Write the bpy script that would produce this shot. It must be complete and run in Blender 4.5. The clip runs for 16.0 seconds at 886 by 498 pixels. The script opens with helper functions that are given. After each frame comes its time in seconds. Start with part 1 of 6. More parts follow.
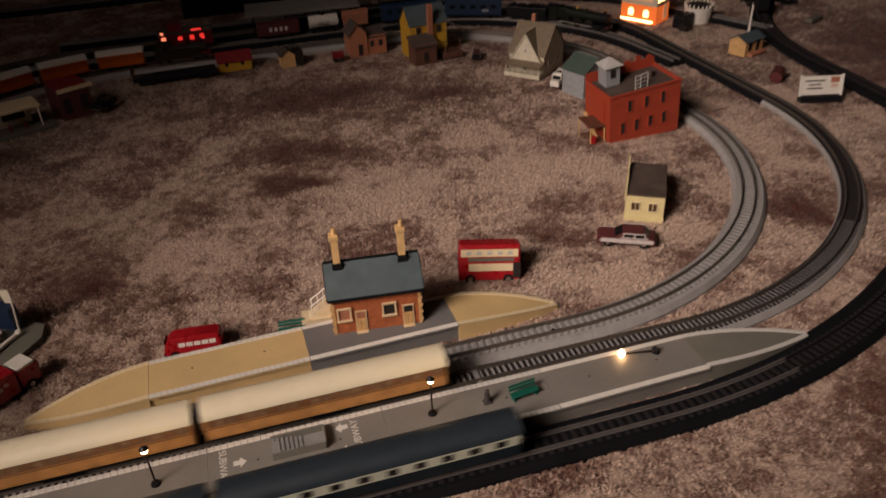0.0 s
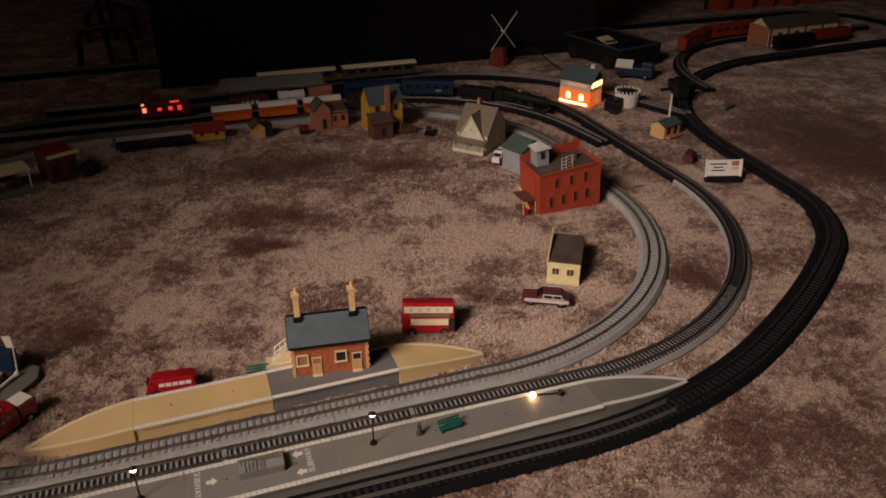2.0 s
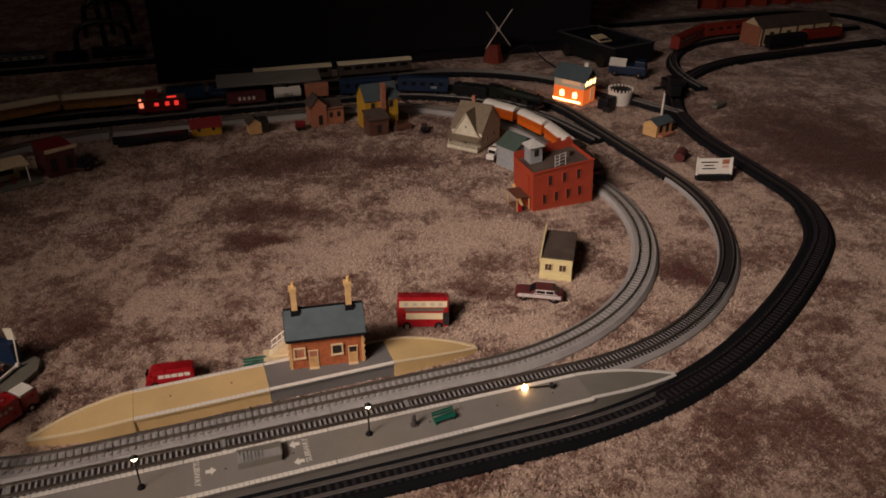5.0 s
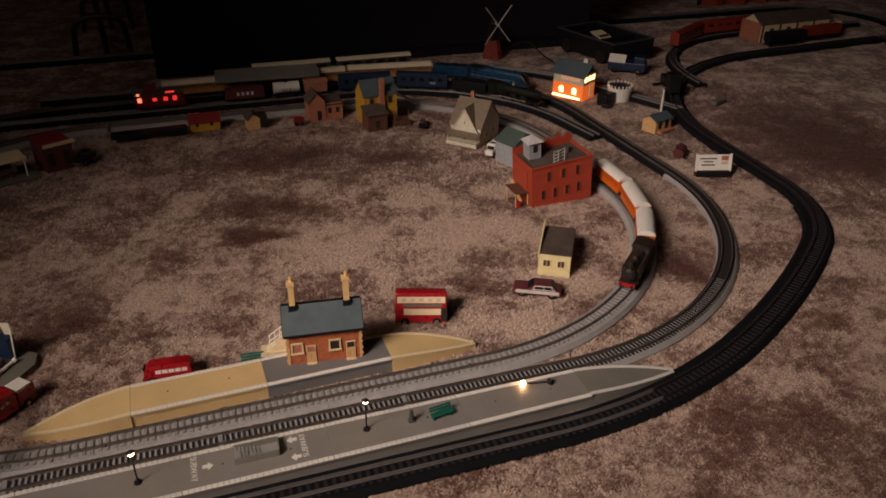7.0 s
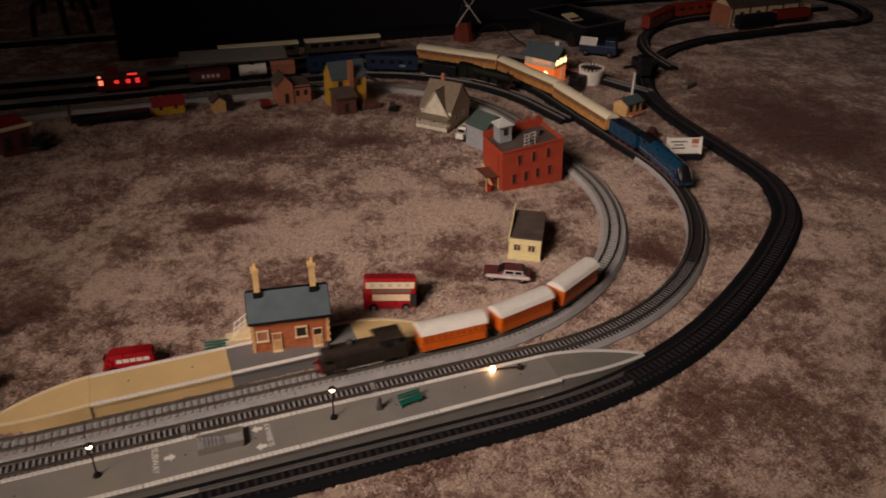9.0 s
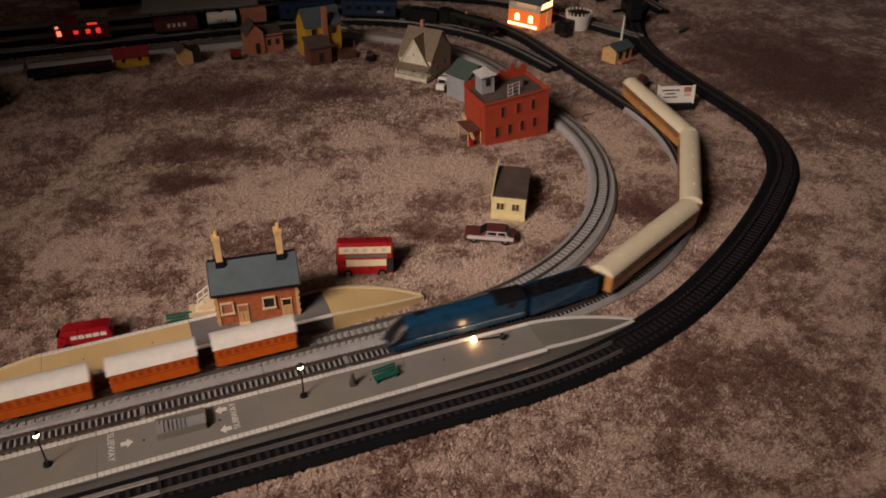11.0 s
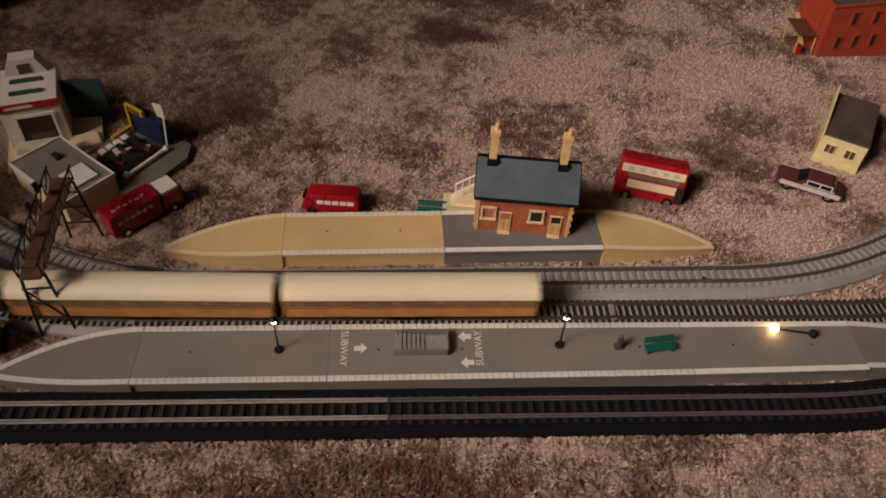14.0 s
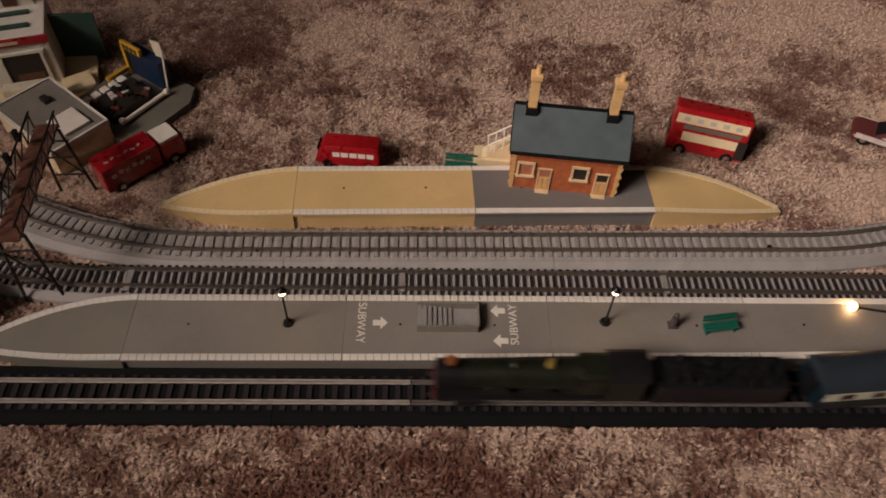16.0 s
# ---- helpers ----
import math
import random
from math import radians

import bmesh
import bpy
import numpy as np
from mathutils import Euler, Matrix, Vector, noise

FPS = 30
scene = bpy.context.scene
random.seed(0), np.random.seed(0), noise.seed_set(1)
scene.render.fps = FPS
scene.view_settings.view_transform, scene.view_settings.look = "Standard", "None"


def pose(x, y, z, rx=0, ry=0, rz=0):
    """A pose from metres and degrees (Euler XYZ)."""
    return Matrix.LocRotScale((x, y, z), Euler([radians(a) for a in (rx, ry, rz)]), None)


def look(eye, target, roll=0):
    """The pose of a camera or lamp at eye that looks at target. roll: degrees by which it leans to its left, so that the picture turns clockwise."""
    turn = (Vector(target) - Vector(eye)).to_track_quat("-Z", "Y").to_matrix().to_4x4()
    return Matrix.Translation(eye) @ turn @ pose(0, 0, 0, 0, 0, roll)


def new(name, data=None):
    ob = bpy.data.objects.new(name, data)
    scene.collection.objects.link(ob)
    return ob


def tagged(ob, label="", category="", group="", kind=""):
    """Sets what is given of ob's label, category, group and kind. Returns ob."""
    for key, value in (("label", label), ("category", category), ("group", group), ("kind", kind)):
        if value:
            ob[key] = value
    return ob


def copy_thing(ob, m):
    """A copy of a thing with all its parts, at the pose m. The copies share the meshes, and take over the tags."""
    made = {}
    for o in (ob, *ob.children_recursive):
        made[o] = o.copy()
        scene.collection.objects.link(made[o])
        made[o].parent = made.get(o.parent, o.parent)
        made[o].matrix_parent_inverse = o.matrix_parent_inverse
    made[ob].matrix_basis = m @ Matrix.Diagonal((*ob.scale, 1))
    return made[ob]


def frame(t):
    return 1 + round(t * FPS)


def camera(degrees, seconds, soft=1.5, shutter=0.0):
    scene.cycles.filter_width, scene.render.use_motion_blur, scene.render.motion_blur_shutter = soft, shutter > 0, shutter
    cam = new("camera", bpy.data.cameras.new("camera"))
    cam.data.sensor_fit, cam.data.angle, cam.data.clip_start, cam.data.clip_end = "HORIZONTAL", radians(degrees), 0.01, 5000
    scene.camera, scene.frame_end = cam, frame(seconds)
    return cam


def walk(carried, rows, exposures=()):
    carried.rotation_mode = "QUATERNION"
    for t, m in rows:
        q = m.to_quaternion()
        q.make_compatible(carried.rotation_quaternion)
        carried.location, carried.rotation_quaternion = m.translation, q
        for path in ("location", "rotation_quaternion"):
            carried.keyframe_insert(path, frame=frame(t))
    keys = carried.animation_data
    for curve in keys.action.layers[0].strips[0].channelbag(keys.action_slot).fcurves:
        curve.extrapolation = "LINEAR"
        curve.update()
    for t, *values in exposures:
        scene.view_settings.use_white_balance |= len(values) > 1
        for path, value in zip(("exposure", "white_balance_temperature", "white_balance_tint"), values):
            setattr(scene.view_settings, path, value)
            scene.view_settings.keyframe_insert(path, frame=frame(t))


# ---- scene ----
cam = camera(60.3, 16.0, soft=1.7, shutter=0.6)
PATH = [
    (0, (0.091, -0.551, 0.558), (0.529, 1.07, -0.528), -2.7),
    (0.5, (0.083, -0.606, 0.596), (0.556, 1.039, -0.439), -1.4),
    (1, (0.084, -0.647, 0.626), (0.592, 1.006, -0.378), -0.8),
    (1.5, (0.079, -0.677, 0.642), (0.636, 0.985, -0.321), 0.1),
    (2, (0.078, -0.695, 0.653), (0.632, 0.967, -0.312), -0.1),
    (2.5, (0.073, -0.708, 0.661), (0.632, 0.96, -0.29), -0.1),
    (3, (0.072, -0.712, 0.664), (0.636, 0.961, -0.275), -0.0),
    (3.5, (0.071, -0.713, 0.667), (0.632, 0.96, -0.274), 0.0),
    (4, (0.07, -0.713, 0.665), (0.635, 0.951, -0.29), 0.1),
    (6.5, (0.073, -0.709, 0.661), (0.64, 0.94, -0.319), 0.6),
    (7, (0.073, -0.711, 0.66), (0.641, 0.936, -0.322), 0.6),
    (7.5, (0.071, -0.709, 0.659), (0.649, 0.93, -0.332), 1.0),
    (8, (0.071, -0.707, 0.657), (0.652, 0.926, -0.34), 1.3),
    (8.5, (0.074, -0.705, 0.657), (0.664, 0.92, -0.35), 1.4),
    (9, (0.085, -0.7, 0.651), (0.711, 0.906, -0.364), 1.4),
    (9.2, (0.093, -0.696, 0.648), (0.74, 0.9, -0.369), 1.5),
    (11.3, (0.124, -0.64, 0.622), (0.738, 0.886, -0.515), 0.8),
    (11.5, (0.1, -0.638, 0.609), (0.644, 0.916, -0.527), 0.1),
    (12, (0.048, -0.598, 0.604), (0.352, 0.989, -0.575), 0.1),
    (12.5, (0.023, -0.553, 0.604), (0.218, 0.976, -0.67), 1.7),
    (13, (0.032, -0.512, 0.61), (0.19, 0.962, -0.733), 2.9),
    (13.5, (0.054, -0.478, 0.595), (0.157, 0.947, -0.805), 2.4),
    (14, (0.062, -0.443, 0.597), (0.183, 0.919, -0.862), 3.8),
    (14.5, (0.066, -0.421, 0.582), (0.161, 0.905, -0.912), 3.3),
    (15, (0.066, -0.388, 0.564), (0.168, 0.9, -0.963), 4.0),
    (15.5, (0.065, -0.376, 0.551), (0.154, 0.889, -0.996), 3.8),
    (16, (0.059, -0.373, 0.542), (0.125, 0.883, -1.013), 3.0),
]
walk(cam, [(t, look(eye, target, roll)) for t, eye, target, roll in PATH])

# ---- world, lamps ----
world = bpy.data.worlds.new("night_room")
scene.world = world
world.use_nodes = True
world.node_tree.nodes["Background"].inputs[0].default_value = (0.35, 0.45, 1.0, 1)
world.node_tree.nodes["Background"].inputs[1].default_value = 0.012
scene.view_settings.exposure = 0.0


def room_lamp(name, place, target, watts, size, blend, radius, colour):
    light = bpy.data.lights.new(name, "SPOT")
    light.energy, light.spot_size, light.spot_blend, light.shadow_soft_size, light.color = watts, radians(size), blend, radius, colour
    ob = new(name, light)
    ob.matrix_basis = look(place, target)
    return tagged(ob, "unseen room light throwing a warm cone", "lamp", kind="structure")


room_lamp("standard_lamp", (-1.45, -0.95, 1.64), (0.62, 0.33, 0), 365, 36.5, 1.0, 0.52, (1.0, 0.80, 0.70))
# added uplight: its ceiling bounce lifts the shadows, no such source in view
room_lamp("ceiling_fill_light", (-1.45, -0.95, 1.95), (-1.3, -0.8, 2.5), 22, 130, 0.5, 0.1, (1.0, 0.78, 0.68))
# added unseen point light, brightens the room and the deep shadows
fill = bpy.data.lights.new("shadow_fill_light", "POINT")
fill.energy, fill.shadow_soft_size, fill.color = 1.5, 0.3, (1.0, 0.76, 0.70)
fill_ob = new("shadow_fill_light", fill)
fill_ob.matrix_basis = pose(-1.45, -0.95, 1.75)
tagged(fill_ob, "unseen soft fill light lifting the shadows", "lamp", kind="structure")

# ---- materials ----


def mat(name, colour, rough=0.5, metal=0.0, vary=0.15, scale=120.0, bump=0.1, glow=0.0, glow_colour=None, coat=0.0, fleck=None, relief=0.0006, spec=0.5):
    m = bpy.data.materials.new(name)
    m.use_nodes = True
    nt = m.node_tree
    b = nt.nodes["Principled BSDF"]
    tc = nt.nodes.new("ShaderNodeTexCoord")
    n1, n2 = nt.nodes.new("ShaderNodeTexNoise"), nt.nodes.new("ShaderNodeTexNoise")
    n1.inputs["Scale"].default_value, n1.inputs["Detail"].default_value = scale, 5
    n2.inputs["Scale"].default_value, n2.inputs["Detail"].default_value = scale * 9, 3
    for n in (n1, n2):
        nt.links.new(tc.outputs["Object"], n.inputs["Vector"])
    mix = nt.nodes.new("ShaderNodeMath")
    mix.operation = "MULTIPLY_ADD"
    mix.inputs[1].default_value = 0.35
    nt.links.new(n2.outputs["Fac"], mix.inputs[0])
    nt.links.new(n1.outputs["Fac"], mix.inputs[2])
    ramp = nt.nodes.new("ShaderNodeValToRGB")
    lo, hi = ramp.color_ramp.elements
    lo.position, hi.position = 0.42, 0.92
    lo.color = (*[c * (1 - vary) for c in colour], 1) if fleck is None else (*fleck, 1)
    hi.color = (*[min(1, c * (1 + vary)) for c in colour], 1)
    nt.links.new(mix.outputs[0], ramp.inputs[0])
    nt.links.new(ramp.outputs[0], b.inputs["Base Color"])
    rr = nt.nodes.new("ShaderNodeMapRange")
    rr.inputs["To Min"].default_value, rr.inputs["To Max"].default_value = max(0.03, rough - 0.12), min(1, rough + 0.12)
    nt.links.new(n1.outputs["Fac"], rr.inputs[0])
    nt.links.new(rr.outputs[0], b.inputs["Roughness"])
    b.inputs["Metallic"].default_value = metal
    b.inputs["Coat Weight"].default_value = coat
    b.inputs["Specular IOR Level"].default_value = spec
    if bump:
        bp = nt.nodes.new("ShaderNodeBump")
        bp.inputs["Strength"].default_value, bp.inputs["Distance"].default_value = bump, relief
        nt.links.new(n2.outputs["Fac"], bp.inputs["Height"])
        nt.links.new(bp.outputs[0], b.inputs["Normal"])
    if glow:
        b.inputs["Emission Color"].default_value = (*(glow_colour or colour), 1)
        b.inputs["Emission Strength"].default_value = glow
    return m


def carpet_mat(name, strands=False):
    m = bpy.data.materials.new(name)
    m.use_nodes = True
    nt = m.node_tree
    b = nt.nodes["Principled BSDF"]
    tc = nt.nodes.new("ShaderNodeTexCoord")
    noises = []
    for sc, det, dist in ((11.0, 5, 0.6), (70.0, 4, 0.3), (260.0, 5, 0.5)):
        n = nt.nodes.new("ShaderNodeTexNoise")
        n.inputs["Scale"].default_value, n.inputs["Detail"].default_value, n.inputs["Distortion"].default_value = sc, det, dist
        nt.links.new(tc.outputs["Object"], n.inputs["Vector"])
        noises.append(n)
    add = nt.nodes.new("ShaderNodeMath")
    add.operation = "MULTIPLY_ADD"
    add.inputs[1].default_value = 0.54
    nt.links.new(noises[1].outputs["Fac"], add.inputs[0])
    calm = nt.nodes.new("ShaderNodeMath")
    calm.operation = "MULTIPLY_ADD"
    calm.inputs[1].default_value, calm.inputs[2].default_value = 0.68, 0.16
    nt.links.new(noises[0].outputs["Fac"], calm.inputs[0])
    nt.links.new(calm.outputs[0], add.inputs[2])
    add2 = nt.nodes.new("ShaderNodeMath")
    add2.operation = "MULTIPLY_ADD"
    add2.inputs[1].default_value = 0.46
    nt.links.new(noises[2].outputs["Fac"], add2.inputs[0])
    nt.links.new(add.outputs[0], add2.inputs[2])
    ramp = nt.nodes.new("ShaderNodeValToRGB")
    e = ramp.color_ramp.elements
    e[0].position, e[0].color = 0.62, (0.095, 0.034, 0.023, 1)
    e[1].position, e[1].color = 1.1, (0.57, 0.43, 0.34, 1)
    mid = ramp.color_ramp.elements.new(0.84)
    mid.color = (0.218, 0.128, 0.097, 1)
    total = add2.outputs[0]
    warp = nt.nodes.new("ShaderNodeTexNoise")
    warp.inputs["Scale"].default_value, warp.inputs["Detail"].default_value = 9.0, 5
    nt.links.new(tc.outputs["Object"], warp.inputs["Vector"])
    wobble = nt.nodes.new("ShaderNodeVectorMath")
    wobble.operation = "MULTIPLY_ADD"
    wobble.inputs[1].default_value = (0.16, 0.16, 0)
    nt.links.new(warp.outputs["Color"], wobble.inputs[0])
    centred = nt.nodes.new("ShaderNodeVectorMath")
    centred.operation = "SUBTRACT"
    centred.inputs[1].default_value = (0.08, 0.08, 0)
    nt.links.new(tc.outputs["Object"], centred.inputs[0])
    nt.links.new(centred.outputs[0], wobble.inputs[2])
    # pale and dark pile patches; the widest, far right, also stands for dimmer light
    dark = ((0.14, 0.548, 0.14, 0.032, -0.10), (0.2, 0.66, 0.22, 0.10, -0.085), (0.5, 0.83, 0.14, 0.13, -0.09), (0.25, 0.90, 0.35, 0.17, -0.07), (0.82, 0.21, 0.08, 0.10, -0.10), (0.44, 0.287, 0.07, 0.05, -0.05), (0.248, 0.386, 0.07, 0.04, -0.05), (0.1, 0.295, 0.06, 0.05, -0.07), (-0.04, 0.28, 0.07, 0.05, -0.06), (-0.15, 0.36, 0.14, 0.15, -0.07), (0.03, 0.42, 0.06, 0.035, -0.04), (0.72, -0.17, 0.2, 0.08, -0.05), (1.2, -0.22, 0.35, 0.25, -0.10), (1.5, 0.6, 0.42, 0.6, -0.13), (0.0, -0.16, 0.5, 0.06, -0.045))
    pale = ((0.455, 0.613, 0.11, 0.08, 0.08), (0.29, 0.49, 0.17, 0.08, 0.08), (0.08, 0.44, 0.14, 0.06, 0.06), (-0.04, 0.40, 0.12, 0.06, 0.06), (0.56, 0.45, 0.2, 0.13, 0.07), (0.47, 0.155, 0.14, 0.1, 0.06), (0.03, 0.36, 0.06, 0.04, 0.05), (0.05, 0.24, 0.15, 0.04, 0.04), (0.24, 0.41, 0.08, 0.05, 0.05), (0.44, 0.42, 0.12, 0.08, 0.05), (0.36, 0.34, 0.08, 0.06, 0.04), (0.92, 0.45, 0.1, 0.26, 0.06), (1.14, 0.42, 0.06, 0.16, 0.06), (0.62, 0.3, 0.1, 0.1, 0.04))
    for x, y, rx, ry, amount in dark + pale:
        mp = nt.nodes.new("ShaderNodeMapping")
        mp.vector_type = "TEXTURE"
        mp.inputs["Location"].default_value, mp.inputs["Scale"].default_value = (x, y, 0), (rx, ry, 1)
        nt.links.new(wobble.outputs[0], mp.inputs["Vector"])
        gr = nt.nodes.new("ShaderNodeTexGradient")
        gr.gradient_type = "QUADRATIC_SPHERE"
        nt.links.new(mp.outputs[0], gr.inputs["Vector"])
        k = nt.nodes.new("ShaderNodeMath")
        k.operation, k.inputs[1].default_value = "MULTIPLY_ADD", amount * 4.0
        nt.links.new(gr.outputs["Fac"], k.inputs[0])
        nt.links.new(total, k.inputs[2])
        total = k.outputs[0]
    sub = nt.nodes.new("ShaderNodeMath")
    sub.operation = "SUBTRACT"
    sub.inputs[1].default_value = 0.125
    nt.links.new(total, sub.inputs[0])
    level = sub.outputs[0]
    if strands:
        # each strand of the pile is dyed a little lighter or darker
        geo, vary = nt.nodes.new("ShaderNodeNewGeometry"), nt.nodes.new("ShaderNodeMath")
        vary.operation, vary.inputs[1].default_value = "MULTIPLY_ADD", 0.10
        nt.links.new(geo.outputs["Random Per Island"], vary.inputs[0])
        nt.links.new(level, vary.inputs[2])
        level = vary.outputs[0]
    nt.links.new(level, ramp.inputs[0])
    nt.links.new(ramp.outputs[0], b.inputs["Base Color"])
    b.inputs["Roughness"].default_value = 0.95
    b.inputs["Specular IOR Level"].default_value = 0.1
    b.inputs["Sheen Weight"].default_value = 0.15
    bp = nt.nodes.new("ShaderNodeBump")
    bp.inputs["Strength"].default_value, bp.inputs["Distance"].default_value = 0.35, 0.0015
    nt.links.new(noises[2].outputs["Fac"], bp.inputs["Height"])
    nt.links.new(bp.outputs[0], b.inputs["Normal"])
    return m


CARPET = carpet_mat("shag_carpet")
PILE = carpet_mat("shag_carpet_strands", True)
GREY_BED = mat("grey_plastic_roadbed", (0.33, 0.32, 0.31), 0.6, vary=0.1, scale=60, bump=0.5)
BLACK_BED = mat("black_plastic_roadbed", (0.006, 0.006, 0.008), 0.8, vary=0.3, scale=60, bump=0.5, spec=0.15)
GREY_TIE = mat("grey_plastic_sleeper", (0.25, 0.243, 0.235), 0.6)
BLACK_TIE = mat("black_plastic_sleeper", (0.020, 0.017, 0.019), 0.6, spec=0.3)
RAIL = mat("tarnished_rail", (0.2, 0.175, 0.15), 0.4, 0.7)
BLACK_RAIL = mat("near_black_rail", (0.05, 0.043, 0.045), 0.45, 0.6)
DULL_RAIL = mat("mid_grey_rail", (0.27, 0.25, 0.235), 0.42, 0.6)
# pale base colour, so the rails' lamp reflection is partly painted in
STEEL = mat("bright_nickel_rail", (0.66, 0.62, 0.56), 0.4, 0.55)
PLAT = mat("platform_grey_plastic", (0.215, 0.2, 0.178), 0.55, vary=0.1, scale=25, bump=0.3)
PLAT_END = mat("platform_ramp_grey", (0.19, 0.18, 0.15), 0.6, vary=0.1, scale=25, bump=0.3)
SLAB = mat("station_slab_grey", (0.16, 0.155, 0.15), 0.6, vary=0.1, scale=25, bump=0.3)
SAND = mat("sand_yellow_plastic", (0.6, 0.43, 0.2), 0.6, vary=0.08, scale=25, bump=0.3)
WHITE = mat("white_plastic", (0.74, 0.71, 0.64), 0.5, vary=0.08)
TILE = mat("white_edge_slab", (0.66, 0.64, 0.6), 0.55, vary=0.14)
CREAM = mat("cream_plastic", (0.72, 0.6, 0.38), 0.5, vary=0.08)
IVORY = mat("ivory_coach_roof", (0.78, 0.7, 0.5), 0.45, vary=0.06, scale=40)
BRICK = mat("red_brick_plastic", (0.40, 0.115, 0.042), 0.6, vary=0.3, scale=150, bump=0.4)
SLATE = mat("blue_grey_slate", (0.068, 0.095, 0.105), 0.5, vary=0.15, scale=60)
TAN = mat("tan_stone", (0.62, 0.38, 0.16), 0.55)
# near-black for print and for the shade inside windows, doors, holes and gaps
DARK = mat("dark_print_and_hole_shade", (0.02, 0.016, 0.014), 0.5)
BLACK = mat("black_plastic", (0.009, 0.009, 0.011), 0.4, spec=0.3)
IRON = mat("blackened_iron", (0.03, 0.024, 0.02), 0.4, 0.4)
SOOT = mat("sooty_brown_black", (0.028, 0.02, 0.015), 0.5, vary=0.4, spec=0.35)
RUST = mat("brown_bridge_plastic", (0.115, 0.05, 0.032), 0.55, vary=0.25)
RED = mat("glossy_red_enamel", (0.35, 0.010, 0.016), 0.3, coat=0.4)
DEEP_RED = mat("dark_red_paint", (0.2, 0.012, 0.015), 0.4)
ORANGE = mat("orange_plastic", (0.66, 0.13, 0.01), 0.4, vary=0.1)
ORANGE_DARK = mat("orange_shadow_line", (0.36, 0.06, 0.008), 0.5)
TEAK = mat("teak_coach_side", (0.50, 0.24, 0.075), 0.4, vary=0.3, scale=70)
CURTAINED = mat("curtained_coach_window", (0.27, 0.17, 0.095), 0.25, vary=0.4, scale=160)
TEAK_DARK = mat("brown_coach_band", (0.2, 0.09, 0.035), 0.4, vary=0.25, scale=90)
BLUE = mat("garter_blue_enamel", (0.008, 0.045, 0.095), 0.3, coat=0.5)
TEAL = mat("dark_teal_coach", (0.004, 0.013, 0.02), 0.45, spec=0.3)
NAVY = mat("navy_blue_wagon", (0.006, 0.02, 0.055), 0.5)
COACH_CREAM = mat("cream_window_band", (0.52, 0.55, 0.44), 0.5)
GREEN = mat("bench_green", (0.008, 0.11, 0.075), 0.45)
LOCO_GREEN = mat("dark_green_loco", (0.008, 0.011, 0.006), 0.45, vary=0.4, spec=0.35)
GLASS = mat("dark_window_glass", (0.015, 0.014, 0.016), 0.12)
SILVER = mat("silver_paint", (0.60, 0.55, 0.53), 0.4, 0.1)
MAROON = mat("maroon_paint", (0.11, 0.03, 0.03), 0.4)
YELLOW = mat("yellow_plastic", (0.54, 0.31, 0.03), 0.5)
PALE_YELLOW = mat("pale_yellow_plastic", (0.70, 0.60, 0.31), 0.5, vary=0.07)
BROWN_ROOF = mat("brown_felt_roof", (0.075, 0.054, 0.043), 0.8, vary=0.35, scale=40, bump=0.6)
HOUSE = mat("off_white_boards", (0.62, 0.57, 0.44), 0.6)
SHINGLE = mat("tan_shingle", (0.19, 0.145, 0.095), 0.7, vary=0.2)
FACTORY = mat("red_factory_wall", (0.36, 0.05, 0.022), 0.55, vary=0.12, scale=60)
CLAY = mat("terracotta_wall", (0.4, 0.16, 0.09), 0.6)
GREEN_ROOF = mat("dull_green_roof", (0.06, 0.09, 0.075), 0.6)
GREY_WALL = mat("grey_wall", (0.3, 0.31, 0.32), 0.6)
OLIVE = mat("olive_grey_base", (0.13, 0.125, 0.1), 0.65, scale=30)
FOREST = mat("forest_green_panel", (0.03, 0.07, 0.055), 0.6)
BULB = mat("lit_bulb", (1, 0.8, 0.5), 0.4, glow=22, glow_colour=(1.0, 0.62, 0.3))
HOT_BULB = mat("lit_bare_bulb", (1, 0.8, 0.5), 0.4, glow=22, glow_colour=(1.0, 0.55, 0.25))
# the inside lamp's light is put into these wall and pane colours as glow
GLOW_WALL = mat("orange_plastic_lamp_glow", (0.8, 0.2, 0.04), 0.5, glow=0.5, glow_colour=(1.0, 0.17, 0.03))
GLOW_PALE = mat("cream_plastic_lamp_glow", (0.7, 0.55, 0.4), 0.5, glow=0.22, glow_colour=(1.0, 0.42, 0.16))
GLOW_WINDOW = mat("lit_window", (1, 0.6, 0.2), 0.4, glow=4.0, glow_colour=(1.0, 0.55, 0.22))
GLOW_GAP = mat("glow_strip_under_wall", (1, 0.6, 0.2), 0.4, glow=12, glow_colour=(1.0, 0.45, 0.16))
RED_LIGHT = mat("lit_red_window", (0.9, 0.05, 0.03), 0.4, glow=0.8, glow_colour=(1.0, 0.04, 0.03))
PINK_LIGHT = mat("lit_pink_window", (0.9, 0.3, 0.2), 0.4, glow=1.2, glow_colour=(1.0, 0.25, 0.13))
CHROME = mat("chrome", (0.7, 0.7, 0.68), 0.15, 1.0)
CURTAIN = mat("dark_red_curtain", (0.34, 0.045, 0.02), 0.9, scale=8)
BACKBOARD = mat("black_board", (0.004, 0.004, 0.006), 0.85, scale=5)
WALL = mat("dim_room_wall", (0.12, 0.12, 0.14), 0.9, scale=3)
CEILING = mat("white_ceiling_paint", (0.78, 0.77, 0.74), 0.9, vary=0.04, scale=2)
SKIN = mat("painted_figure", (0.06, 0.05, 0.05), 0.6)

# ---- building tools ----


def B():
    return bmesh.new()


def put(bm, geom, m):
    bmesh.ops.transform(bm, matrix=m, verts=geom)


